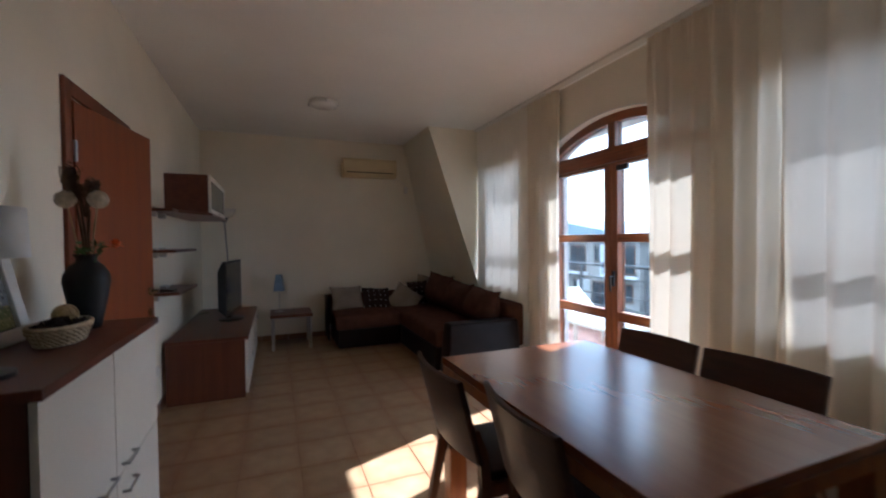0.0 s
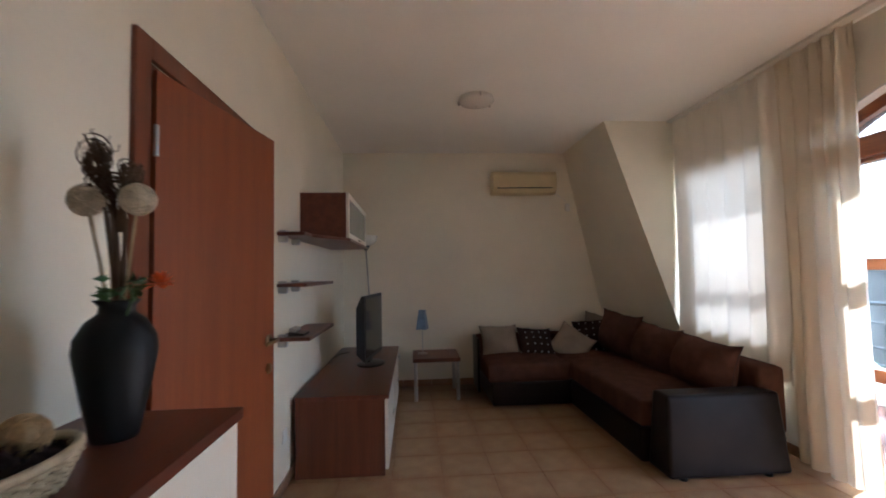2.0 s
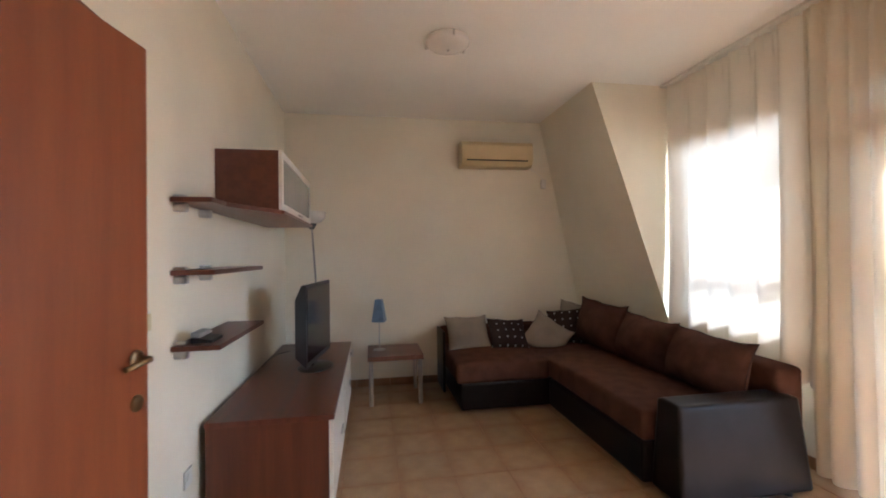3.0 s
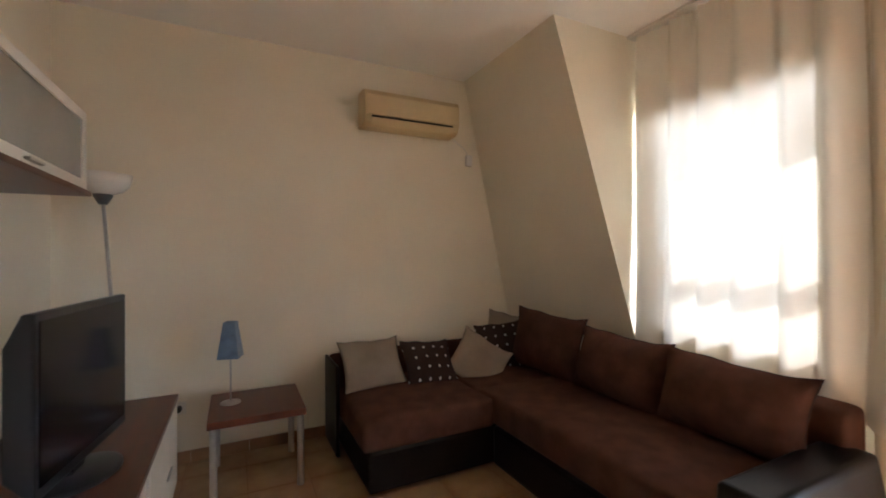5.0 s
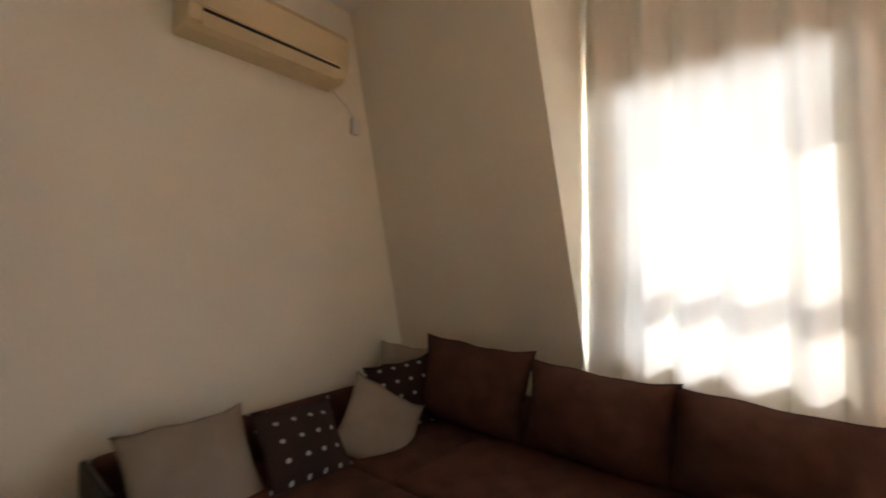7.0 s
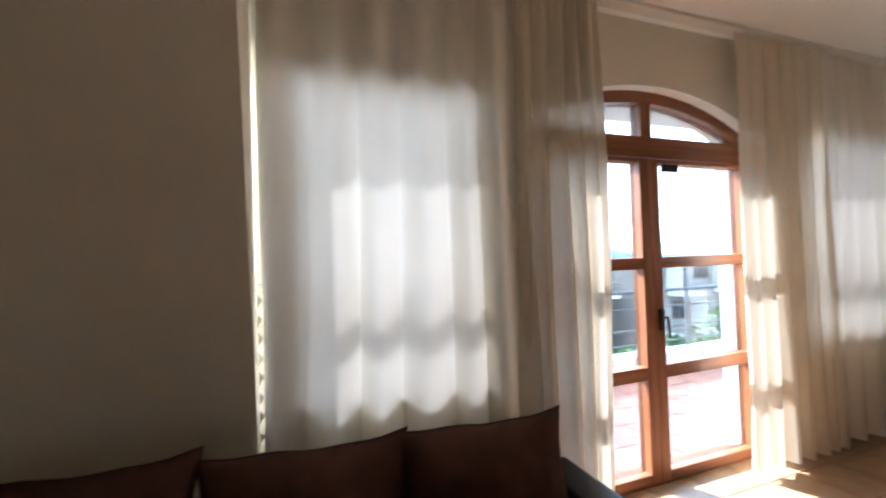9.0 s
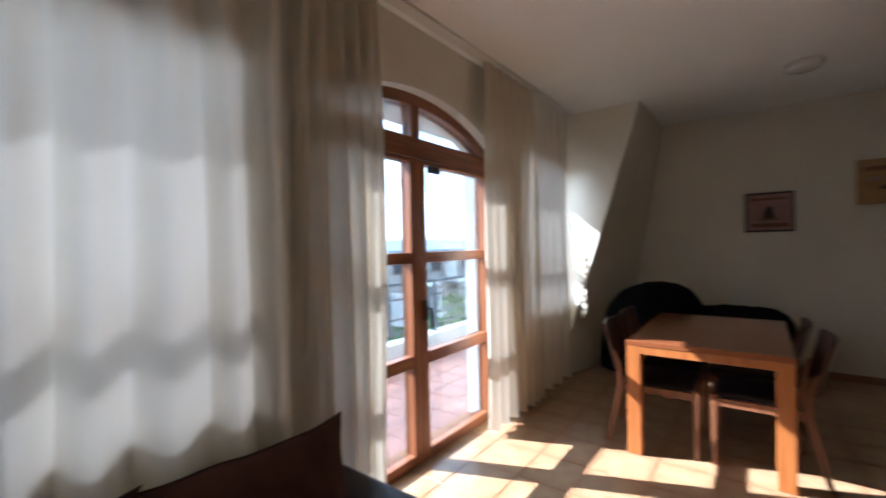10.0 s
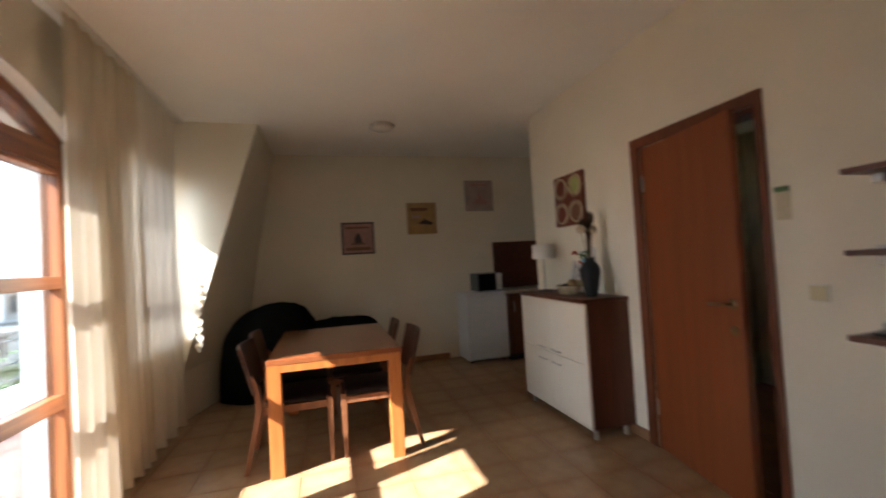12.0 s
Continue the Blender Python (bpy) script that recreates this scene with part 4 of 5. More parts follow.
chair = dining_chair(pose(1.63, 1.16, 0))
copy_thing(chair, pose(1.64, 0.66, 0, 0, 0, 2))
copy_thing(chair, pose(1.045, 1.15, 0, 0, 0, 180))
copy_thing(chair, pose(1.12, 0.65, 0, 0, 0, 176))


# ---------------------------------------------------------------- armchairs under dark throws
def smooth(t, a, b):
    t = max(0.0, min(1.0, (t - a) / (b - a)))
    return t * t * (3 - 2 * t)


def covered_chair(name, x, y, rx, ry, h, seat, label, rz, flat=0.6):
    """A tub armchair under a loose throw: a low seat inside a rounded back, and cloth hanging to the floor in folds."""
    ob = thing(name, x, y, 0, label, "armchair", "covered armchairs in the corner")
    m = pose(x, y, 0, 0, 0, rz)
    bm = bmesh.new()
    n, rings = 72, []
    for k in (0.12, 0.3, 0.45, 0.55, 0.63, 0.7, 0.76, 0.82, 0.88, 0.93, 0.97, 1.0):
        ring = []
        for i in range(n):
            a = 2 * math.pi * i / n
            back = max(0.0, math.sin(a) * 0.93 + 0.07) ** flat
            z = seat + (h - seat) * back * smooth(k, 0.42, 0.78) + 0.09 * (1 - back) * smooth(k, 0.55, 0.8)
            z -= 0.075 * smooth(k, 0.84, 1.0) ** 2
            z += 0.014 * noise.noise(Vector((k * 6 * math.cos(a), k * 6 * math.sin(a), x)))
            ring.append(bm.verts.new((rx * k * math.cos(a), ry * k * math.sin(a), z)))
        rings.append(ring)
    top = [v.co.z for v in rings[-1]]
    for j in range(1, 11):
        v = j / 10
        ring = []
        for i in range(n):
            a = 2 * math.pi * i / n
            fold = v * (0.022 * math.sin(a * 11 + 1.5 * math.sin(3 * a + x)) + 0.03 * noise.noise(Vector((math.cos(a) * 2, math.sin(a) * 2, v + x))))
            k = 1.0 + 0.035 * smooth(v, 0, 0.3) + 0.03 * v + fold
            ring.append(bm.verts.new((rx * k * math.cos(a), ry * k * math.sin(a), top[i] + (0.006 - top[i]) * v)))
        rings.append(ring)
    mid = bm.verts.new((0, 0, seat + 0.012))
    for i in range(n):
        bm.faces.new((mid, rings[0][i], rings[0][(i + 1) % n]))
    for p, q in zip(rings, rings[1:]):
        for i in range(n):
            bm.faces.new((p[i], p[(i + 1) % n], q[(i + 1) % n], q[i]))
    part("throw", bm, M_DARKCLOTH, ob, "dark throw hanging in soft folds", m=m, smooth=True)
    for sx in (-0.6, 0.6):
        for sy in (-0.5, 0.5):
            part("leg", lathe([(0, 0), (0.02, 0), (0.024, 0.2), (0, 0.2)], sx * rx, sy * ry, 10), M_CHAIRB, ob, m=m)
    return ob


covered_chair("armchair", 2.0, -0.62, 0.49, 0.40, 1.0, 0.42, "rounded armchair under a black throw", 20)
covered_chair("armchair", 1.24, -0.74, 0.47, 0.30, 0.775, 0.40, "low armchair under a dark grey-green throw", 4, 0.4)

# ---------------------------------------------------------------- kitchen corner
fridge = thing("refrigerator", -0.57, -0.9, 0, "small white under-counter refrigerator", "refrigerator")
part("body", cube(-0.87, -0.325, BACK + 0.03, -0.70, 0.03, 0.87, bevel=0.008), M_FRIDGE, fridge)
part("door", cube(-0.87, -0.325, -0.698, -0.655, 0.05, 0.84, bevel=0.012, seg=3), M_FRIDGE, fridge)
part("worktop", cube(-0.88, -0.315, BACK + 0.03, -0.66, 0.871, 0.895, bevel=0.004), M_FRIDGE, fridge)
for x in (-0.82, -0.37):
    part("foot", lathe([(0, 0), (0.018, 0), (0.018, 0.03), (0, 0.03)], x, -0.75, 12), M_BLACK, fridge)
mw = thing("microwave_oven", -0.66, -0.9, 0.896, "small dark microwave with a black glass door and white controls", "microwave")
part("body", cube(-0.87, -0.53, BACK + 0.06, -0.78, 0.906, 1.135, bevel=0.006), M_IRON, mw)
part("door", cube(-0.78, -0.54, -0.779, -0.765, 0.915, 1.128, bevel=0.003), M_SCREEN, mw, "black glass door")
part("control_panel", cube(-0.865, -0.785, -0.779, -0.768, 0.915, 1.128, bevel=0.002), M_PLASTIC, mw)
part("knob", lathe([(0, 0), (0.018, 0), (0.016, 0.012), (0, 0.012)], 0, 0, 16), M_STEEL, mw, m=pose(-0.825, -0.768, 0.965, 90, 0, 0))
for x in (-0.83, -0.57):
    part("foot", lathe([(0, 0.896), (0.012, 0.896), (0.012, 0.906), (0, 0.906)], x, -0.82, 10), M_BLACK, mw)
kc = thing("kitchen_cabinet", -1.5, -0.9, 0, "dark walnut kitchen base cabinet", "cabinet")
part("body", cube(-2.25, -0.875, BACK + 0.01, -0.62, 0.08, 0.86, bevel=0.003), M_WENGEZ, kc)
for i in range(3):
    dd = part("door", cube(-2.24 + i * 0.455, -2.24 + i * 0.455 + 0.45, -0.619, -0.60, 0.10, 0.855, bevel=0.003), M_WENGEZ, kc)
    part("handle", rod((-1.85 + i * 0.455, -0.585, 0.62), (-1.85 + i * 0.455, -0.585, 0.76), 0.005), M_STEEL, dd)
part("plinth", cube(-2.25, -0.88, BACK + 0.01, -0.66, 0.0, 0.079), M_BLACK, kc)
M_STONE = material("pale_speckled_worktop", (0.42, 0.38, 0.33), 0.3, vary=0.2, scale=20, fine=0.3, fine_scale=200)
wt = thing("worktop", -1.5, -0.88, 0.861, "pale speckled kitchen worktop", "worktop")
part("slab", cube(-2.28, -0.868, BACK + 0.005, -0.585, 0.862, 0.90, bevel=0.005), M_STONE, wt)
sp_ = thing("splashback", -1.6, BACK, 0.9, "dark red-brown kitchen splashback panel", "panel")
part("board", cube(-2.28, -0.915, BACK + 0.002, BACK + 0.022, 0.902, 1.555, bevel=0.002), M_WENGE, sp_)


# ---------------------------------------------------------------- pictures
def flat(bm, pts, y=None, x=None):
    bm.faces.new([bm.verts.new((p[0], y, p[1]) if x is None else (x, p[0], p[1])) for p in pts])
    return bm


def disc(cy, cz, r0, r1, n=40):
    return [[(cy + r * math.cos(2 * math.pi * i / n), cz + r * math.sin(2 * math.pi * i / n)) for i in range(n)] for r in (r0, r1)]


def paint(name, c, rough=0.7):
    return material(name, c, rough, vary=0.15, scale=9, fine=0.06, fine_scale=120)


M_PINK, M_YEL, M_PALE = paint("dusty_pink_print", (0.42, 0.24, 0.21)), paint("yellow_ochre_print", (0.44, 0.28, 0.12)), paint("pale_rose_print", (0.42, 0.33, 0.29))
M_INK, M_INKB, M_CREAMP = paint("dark_print_ink", (0.05, 0.035, 0.035)), paint("brown_print_ink", (0.20, 0.09, 0.05)), paint("cream_paint", (0.66, 0.58, 0.40))


def quad(x0, x1, z0, z1):
    return [(x0, z0), (x1, z0), (x1, z1), (x0, z1)]


def wall_picture(x0, x1, z0, z1, canvas, edge, label, shapes):
    """A flat print on the short wall; shapes: (material, points as parts of its width and height)."""
    ob = thing("picture", (x0 + x1) / 2, BACK, z0, label, "picture", "prints on the dining wall")
    yf = BACK + 0.022
    part("canvas", cube(x0 + 0.012, x1 - 0.012, BACK + 0.002, yf, z0 + 0.012, z1 - 0.012), canvas, ob)
    for a in ((x0, x1, z0, z0 + 0.02), (x0, x1, z1 - 0.02, z1), (x0, x0 + 0.02, z0 + 0.0205, z1 - 0.0205), (x1 - 0.02, x1, z0 + 0.0205, z1 - 0.0205)):
        part("edge", cube(a[0], a[1], BACK + 0.001, yf + 0.006, a[2], a[3], bevel=0.002), edge, ob)
    w, h = x1 - x0, z1 - z0
    for k, (mt, pts) in enumerate(shapes):
        bm = prism([(x1 - w * u, z0 + h * v) for u, v in pts], "y", yf - 0.003, yf + 0.0012 + 0.0006 * k)
        part("print", bm, mt, ob)


wall_picture(0.75, 1.17, 1.483, 1.90, M_PINK, M_BLACK, "framed pink print with dark lettering bars", [
    (M_INKB, quad(0.15, 0.85, 0.80, 0.86)), (M_INKB, quad(0.12, 0.88, 0.12, 0.22)),
    (M_INK, [(0.38, 0.34), (0.62, 0.34), (0.60, 0.5), (0.55, 0.62), (0.5, 0.68), (0.45, 0.62), (0.40, 0.5)]), (M_INKB, quad(0.3, 0.7, 0.30, 0.35))])
wall_picture(-0.11, 0.295, 1.715, 2.14, M_YEL, M_YEL, "yellow ochre print with a dark vehicle shape", [
    (M_INKB, quad(0.12, 0.72, 0.74, 0.84)), (M_INK, [(0.35, 0.34), (0.82, 0.28), (0.88, 0.36), (0.7, 0.42), (0.6, 0.5), (0.5, 0.42)]), (M_PALE, quad(0.15, 0.45, 0.52, 0.6))])
wall_picture(-0.956, -0.545, 2.01, 2.44, M_PALE, M_PALE, "pale rose print without a frame", [
    (M_PINK, [(0.25, 0.25), (0.75, 0.22), (0.8, 0.3), (0.6, 0.42), (0.5, 0.65), (0.42, 0.4)]), (M_PINK, quad(0.2, 0.8, 0.82, 0.88))])

# painting with rings, on the long wall over the sideboard
M_RUST = paint("rust_brown_canvas", (0.17, 0.045, 0.025))
M_RED = paint("brick_red_paint", (0.20, 0.05, 0.028))
M_LIME = paint("pale_lime_paint", (0.40, 0.44, 0.16))
pt = thing("painting", LEFT, 1.16, 1.585, "rust-brown canvas painting of four loose rings", "painting")
PY0, PY1, PZ0, PZ1, PX = 0.94, 1.385, 1.585, 2.035, LEFT + 0.03
part("canvas", cube(LEFT + 0.002, PX, PY0, PY1, PZ0, PZ1, bevel=0.003), M_RUST, pt)
for cy, cz, fill in ((1.275, 1.925, M_LIME), (1.05, 1.925, M_RED), (1.275, 1.695, M_INKB), (1.05, 1.695, M_RED)):
    bm = bmesh.new()
    flat(bm, disc(cy, cz, 0.07, 0.1)[0], x=PX + 0.001)
    part("disc", bm, fill, pt)
    for k in range(3):
        dy, dz = 0.006 * math.sin(k * 2.1 + cy * 9), 0.006 * math.cos(k * 2.1 + cz * 9)
        pts = [(PX + 0.002, cy + dy + (0.078 + 0.008 * k) * math.cos(a) * (1 + 0.04 * math.sin(2 * a + k)), cz + dz + (0.078 + 0.008 * k) * math.sin(a)) for a in [2 * math.pi * i / 40 for i in range(40)]]
        part("ring", tube(pts, 0.0028, 5, closed=True), M_CREAMP, pt, "cream painted ring")

# ---------------------------------------------------------------- things on the sideboard
M_VASE = material("matt_black_ceramic", (0.012, 0.013, 0.015), 0.55, spec=0.3, vary=0.2, scale=10, fine=0.1, bump=0.1, bump_scale=60)
VX, VY = -0.565, 1.645
vase = thing("vase", VX, VY, CH, "matt black ceramic vase with dried flowers", "vase")
part("body", lathe([(0, CH), (0.042, CH), (0.045, CH + 0.01), (0.061, CH + 0.09), (0.077, CH + 0.185), (0.074, CH + 0.213), (0.055, CH + 0.248), (0.034, CH + 0.265), (0.033, CH + 0.28), (0.044, CH + 0.293), (0.038, CH + 0.293), (0.027, CH + 0.28), (0.0, CH + 0.2)], VX, VY, 40), M_VASE, vase, smooth=True)
M_STEM = material("dry_brown_stem", (0.10, 0.06, 0.035), 0.8, vary=0.3, scale=20)
M_STEMP = material("pale_dry_stem", (0.42, 0.33, 0.20), 0.8, vary=0.2, scale=20)
M_WICK = material("pale_woven_reed", (0.52, 0.42, 0.28), 0.8, vary=0.25, scale=30, fine=0.2, fine_scale=200, bump=0.3)
M_BALL = material("bleached_reed", (0.66, 0.57, 0.43), 0.8, vary=0.2, scale=40, fine=0.2, fine_scale=200, bump=0.3)
rnd = random.Random(4)


def reed_ball(name, c, r, parent, n=16, reed=None):
    """A ball wound from thin reed: a core and many great circles."""
    core = lathe([(0, -r * 0.9)] + [(r * 0.9 * math.cos(a), r * 0.9 * math.sin(a)) for a in [radians(d) for d in range(-75, 90, 15)]] + [(0, r * 0.9)], 0, 0, 16)
    bmesh.ops.translate(core, verts=core.verts, vec=c)
    ob = part(name, core, reed or M_BALL, parent, "pale wound reed ball", smooth=True)
    bm = bmesh.new()
    for i in range(n):
        q = Euler([rnd.uniform(0, math.pi) for k in range(3)]).to_quaternion()
        tube([Vector(c) + q @ Vector((r * math.cos(a), r * math.sin(a), rnd.uniform(-1, 1) * 0.05 * r)) for a in [2 * math.pi * k / 20 for k in range(20)]], r * 0.055, 4, bm, True)
    part("winding", bm, reed or M_BALL, ob, smooth=True)
    return ob


for dx, dy, dz in ((-0.054, -0.02, 0.508), (0.048, -0.015, 0.51)):
    s = part("stem", tube([(VX + dx * 0.12, VY, CH + 0.2), (VX + dx * 0.6, VY + dy * 0.5, CH + 0.38), (VX + dx, VY + dy, CH + dz)], 0.0035, 6), M_STEMP, vase)
    reed_ball("flower_ball", (VX + dx, VY + dy, CH + dz), 0.034, s)
for k in range(6):
    a = k * 1.05
    tx, ty = 0.012 * math.cos(a), 0.012 * math.sin(a)
    part("twig", tube([(VX + tx * 0.3, VY + ty * 0.3, CH + 0.2), (VX + tx * 0.8, VY + ty, CH + 0.36), (VX + tx * 1.3 - 0.004 * k, VY + ty, CH + 0.47 + 0.006 * k)], lambda t: 0.0055 - 0.002 * t, 6), M_STEM, vase)


def dry_curl(c, r, turns, top, thick=0.0022):
    """A dry tendril: it climbs from the twigs and rolls up round c."""
    axis = Euler([rnd.uniform(0, 6.28) for j in range(3)]).to_matrix()
    pts = [Vector((VX + rnd.uniform(-0.01, 0.01), VY, CH + 0.44)), Vector(c) * 0.5 + Vector((VX + rnd.uniform(-0.02, 0.02), VY, CH + 0.47)) * 0.5]
    n = int(14 * turns)
    for i in range(n):
        t = i / (n - 1)
        w = r * (1 - 0.35 * t)
        p = axis @ Vector((w * math.cos(6.28 * turns * t), w * math.sin(6.28 * turns * t), r * 0.5 * (t - 0.5)))
        pts.append(Vector(c) + Vector((p.x, p.y, p.z * 1.25)))
    for j in range(top):
        pts.append(pts[-1] + Vector((rnd.uniform(-0.012, 0.012), rnd.uniform(-0.008, 0.008), rnd.uniform(0.004, 0.016))))
    part("dry_curl", tube(pts, lambda t: thick * (1 - 0.6 * t), 5), M_STEM, vase, smooth=True)


for cx, cz, r, count in ((-0.042, 0.60, 0.032, 13), (-0.03, 0.548, 0.022, 6), (0.035, 0.565, 0.025, 9), (0.008, 0.54, 0.024, 6)):
    for k in range(count):
        dry_curl((VX + cx + rnd.gauss(0, 0.005), VY - 0.015 + rnd.gauss(0, 0.006), CH + cz + rnd.gauss(0, 0.008)), r * rnd.uniform(0.7, 1.15), rnd.uniform(1.2, 2.4), rnd.choice((0, 0, 2, 4)))
M_GREEN = material("green_leaf", (0.05, 0.12, 0.03), 0.5, vary=0.3, scale=20)
M_ORANGE = material("orange_red_petal", (0.72, 0.13, 0.02), 0.5, vary=0.2, scale=20)
s = part("stem", tube([(VX + 0.01, VY - 0.01, CH + 0.2), (VX + 0.055, VY - 0.03, CH + 0.32), (VX + 0.098, VY - 0.03, CH + 0.325)], 0.003, 6), M_GREEN, vase)
bm = bmesh.new()
for i in range(22):
    a, e = rnd.uniform(0, 6.28), rnd.uniform(-0.4, 1.2)
    dv = Vector((math.cos(a) * math.cos(e), math.sin(a) * math.cos(e), math.sin(e)))
    q = dv.to_track_quat("Y", "Z").to_matrix().to_4x4()
    vs = [bm.verts.new(Vector((VX + 0.104, VY - 0.03, CH + 0.325)) + q @ Vector(c)) for c in ((0, 0, 0), (0.011, 0.016, 0.003), (0, 0.031, 0), (-0.011, 0.016, 0.003))]
    bm.faces.new(vs)
part("blossom", bm, M_ORANGE, s, "small orange-red blossom")
bm = bmesh.new()
for i in range(26):
    a = rnd.uniform(0, 6.28)
    p = Vector((VX + 0.02 + 0.035 * math.cos(a), VY - 0.02 + 0.03 * math.sin(a), CH + 0.315 + rnd.uniform(-0.02, 0.03)))
    q = Euler([rnd.uniform(0, 6.28) for j in range(3)]).to_matrix()
    vs = [bm.verts.new(p + q @ Vector(c)) for c in ((0, -0.02, 0), (0.008, 0, 0.003), (0, 0.02, 0), (-0.008, 0, 0.003))]
    bm.faces.new(vs)
part("leaves", bm, M_GREEN, s, "small green leaves")

# reed basket with dry potpourri
BX, BY = -0.545, 1.362
bask = thing("basket", BX, BY, CH, "oval woven reed basket with dry potpourri", "basket")
a_, b_ = 0.074, 0.128
bm = lathe([(0, CH + 0.002), (0.72, CH + 0.002), (0.96, CH + 0.058), (0.91, CH + 0.058), (0.68, CH + 0.012), (0, CH + 0.012)], BX, BY, 40, sx=a_, sy=b_)
M_GAP = material("shaded_brown_reed", (0.12, 0.075, 0.04), 0.9, vary=0.3, scale=40)
M_STRAW = material("yellow_straw", (0.42, 0.29, 0.15), 0.8, vary=0.25, scale=50, fine=0.2, fine_scale=200, bump=0.3)
part("shell", bm, M_GAP, bask, smooth=True)
for k in range(4):
    z, f = CH + 0.010 + 0.014 * k, 0.76 + 0.065 * k
    bm = bmesh.new()
    for ph in (0, math.pi):
        pts = []
        for i in range(96):
            t = 2 * math.pi * i / 96
            w = 1 + 0.075 * math.sin(14 * t + ph + k * math.pi)
            pts.append((BX + a_ * f * w * math.cos(t), BY + b_ * f * w * math.sin(t), z + 0.004 * math.cos(14 * t + ph + k * math.pi)))
        tube(pts, 0.005, 5, bm, True)
    part("weave", bm, M_WICK, bask, smooth=True)
part("rim", tube([(BX + a_ * 1.0 * math.cos(t), BY + b_ * 1.0 * math.sin(t), CH + 0.064 + 0.003 * math.sin(30 * t)) for t in [2 * math.pi * i / 60 for i in range(60)]], 0.008, 7, closed=True), M_WICK, bask, smooth=True)
M_POT = material("dark_dry_petals", (0.035, 0.02, 0.018), 0.85, vary=0.4, scale=40)
bm = bmesh.new()
for i in range(160):
    r, t = math.sqrt(rnd.random()) * 0.85, rnd.uniform(0, 6.28)
    p = Vector((BX + a_ * r * math.cos(t), BY + b_ * r * math.sin(t), CH + 0.045 + 0.028 * (1 - r) + rnd.uniform(-0.01, 0.014)))
    q = Euler([rnd.uniform(0, 6.28) for j in range(3)]).to_matrix()
    vs = [bm.verts.new(p + q @ Vector(c)) for c in ((0, -0.02, 0), (0.012, 0, 0.005), (0, 0.02, 0), (-0.012, 0, 0.005))]
    bm.faces.new(vs)
po = part("potpourri", bm, M_POT, bask, "dark dry petals")
po["kind"] = "stuff"
reed_ball("reed_ball", (BX - 0.005, BY + 0.05, CH + 0.088), 0.036, bask, 16, M_STRAW)

# framed print of white houses, leaning on the wall
FM = pose(-0.70, 1.295, CH, 0, -12, 0) @ pose(0.0, 0, 0, 0, 0, -6)
pf = thing("framed_print", -0.66, 1.2, CH, "white framed print of white houses under a blue sky", "picture frame")
fw, fh, fb = 0.36, 0.372, 0.048
M_FW = material("white_painted_frame_wood", (0.74, 0.73, 0.70), 0.5, vary=0.08, scale=6, fine=0.04, bump=0.08)
for y0, y1, z0, z1 in ((-fw / 2, fw / 2, 0, fb), (-fw / 2, fw / 2, fh - fb, fh), (-fw / 2, -fw / 2 + fb, fb + 0.0005, fh - fb - 0.0005), (fw / 2 - fb, fw / 2, fb + 0.0005, fh - fb - 0.0005)):
    part("moulding", cube(0.0, 0.024, y0, y1, z0, z1, bevel=0.005), M_FW, pf, m=FM)
part("inner_edge", cube(0.006, 0.0105, -fw / 2 + fb - 0.004, fw / 2 - fb + 0.004, fb - 0.004, fh - fb + 0.004), M_INK, pf, "dark inner edge", m=FM)
iw, ih = fw / 2 - fb - 0.005, fh - 2 * fb - 0.01


def art(name, mt, pts, k):
    bm = prism([(-iw + 2 * iw * u, fb + 0.005 + ih * v) for u, v in pts], "x", 0.0106, 0.0112 + 0.0007 * k)
    part(name, bm, mt, pf, m=FM)


art("sky_print", paint("print_sky_blue", (0.14, 0.40, 0.58)), quad(0, 1, 0.0, 1), 0)
art("cloud_print", paint("print_cloud", (0.48, 0.60, 0.66)), [(0.45, 0.70), (1, 0.62), (1, 0.86), (0.8, 0.92), (0.6, 0.80)], 1)
art("path_print", paint("print_sand", (0.30, 0.27, 0.14)), quad(0, 1, 0, 0.35), 1)
M_HOUSEP, M_ROOFP = paint("print_white_house", (0.62, 0.60, 0.60)), paint("print_red_roof", (0.30, 0.06, 0.035))
art("house_print", M_HOUSEP, [(0, 0.12), (0.58, 0.22), (0.58, 0.66), (0, 0.80)], 2)
art("house_print", M_HOUSEP, [(0.6, 0.3), (0.9, 0.32), (0.9, 0.55), (0.6, 0.58)], 2)
art("tower_print", paint("print_grey_tower", (0.30, 0.31, 0.33)), [(0.86, 0.3), (1, 0.28), (1, 0.95), (0.9, 0.92)], 3)
art("roof_print", M_ROOFP, [(0, 0.80), (0.6, 0.65), (0.62, 0.69), (0.2, 0.87), (0, 0.9)], 4)
art("roof_print", M_ROOFP, [(0.58, 0.56), (0.9, 0.52), (0.86, 0.59), (0.62, 0.63)], 4)
art("shrub_print", paint("print_brown_shrub", (0.16, 0.12, 0.07)), [(0.26, 0.48), (0.34, 0.42), (0.44, 0.46), (0.46, 0.56), (0.38, 0.6), (0.3, 0.57)], 5)
for u, v in ((0.1, 0.56), (0.42, 0.25), (0.68, 0.44), (0.8, 0.43)):
    art("window_print", M_INK, quad(u, u + 0.06, v, v + 0.09), 5)
rp = random.Random(21)
DABS = [paint("print_dab_%s" % n_, c_) for n_, c_ in (("white", (0.70, 0.68, 0.66)), ("shade", (0.30, 0.30, 0.36)), ("rust", (0.33, 0.10, 0.05)), ("olive", (0.13, 0.14, 0.045)), ("sand", (0.50, 0.42, 0.24)), ("dark", (0.07, 0.06, 0.07)))]
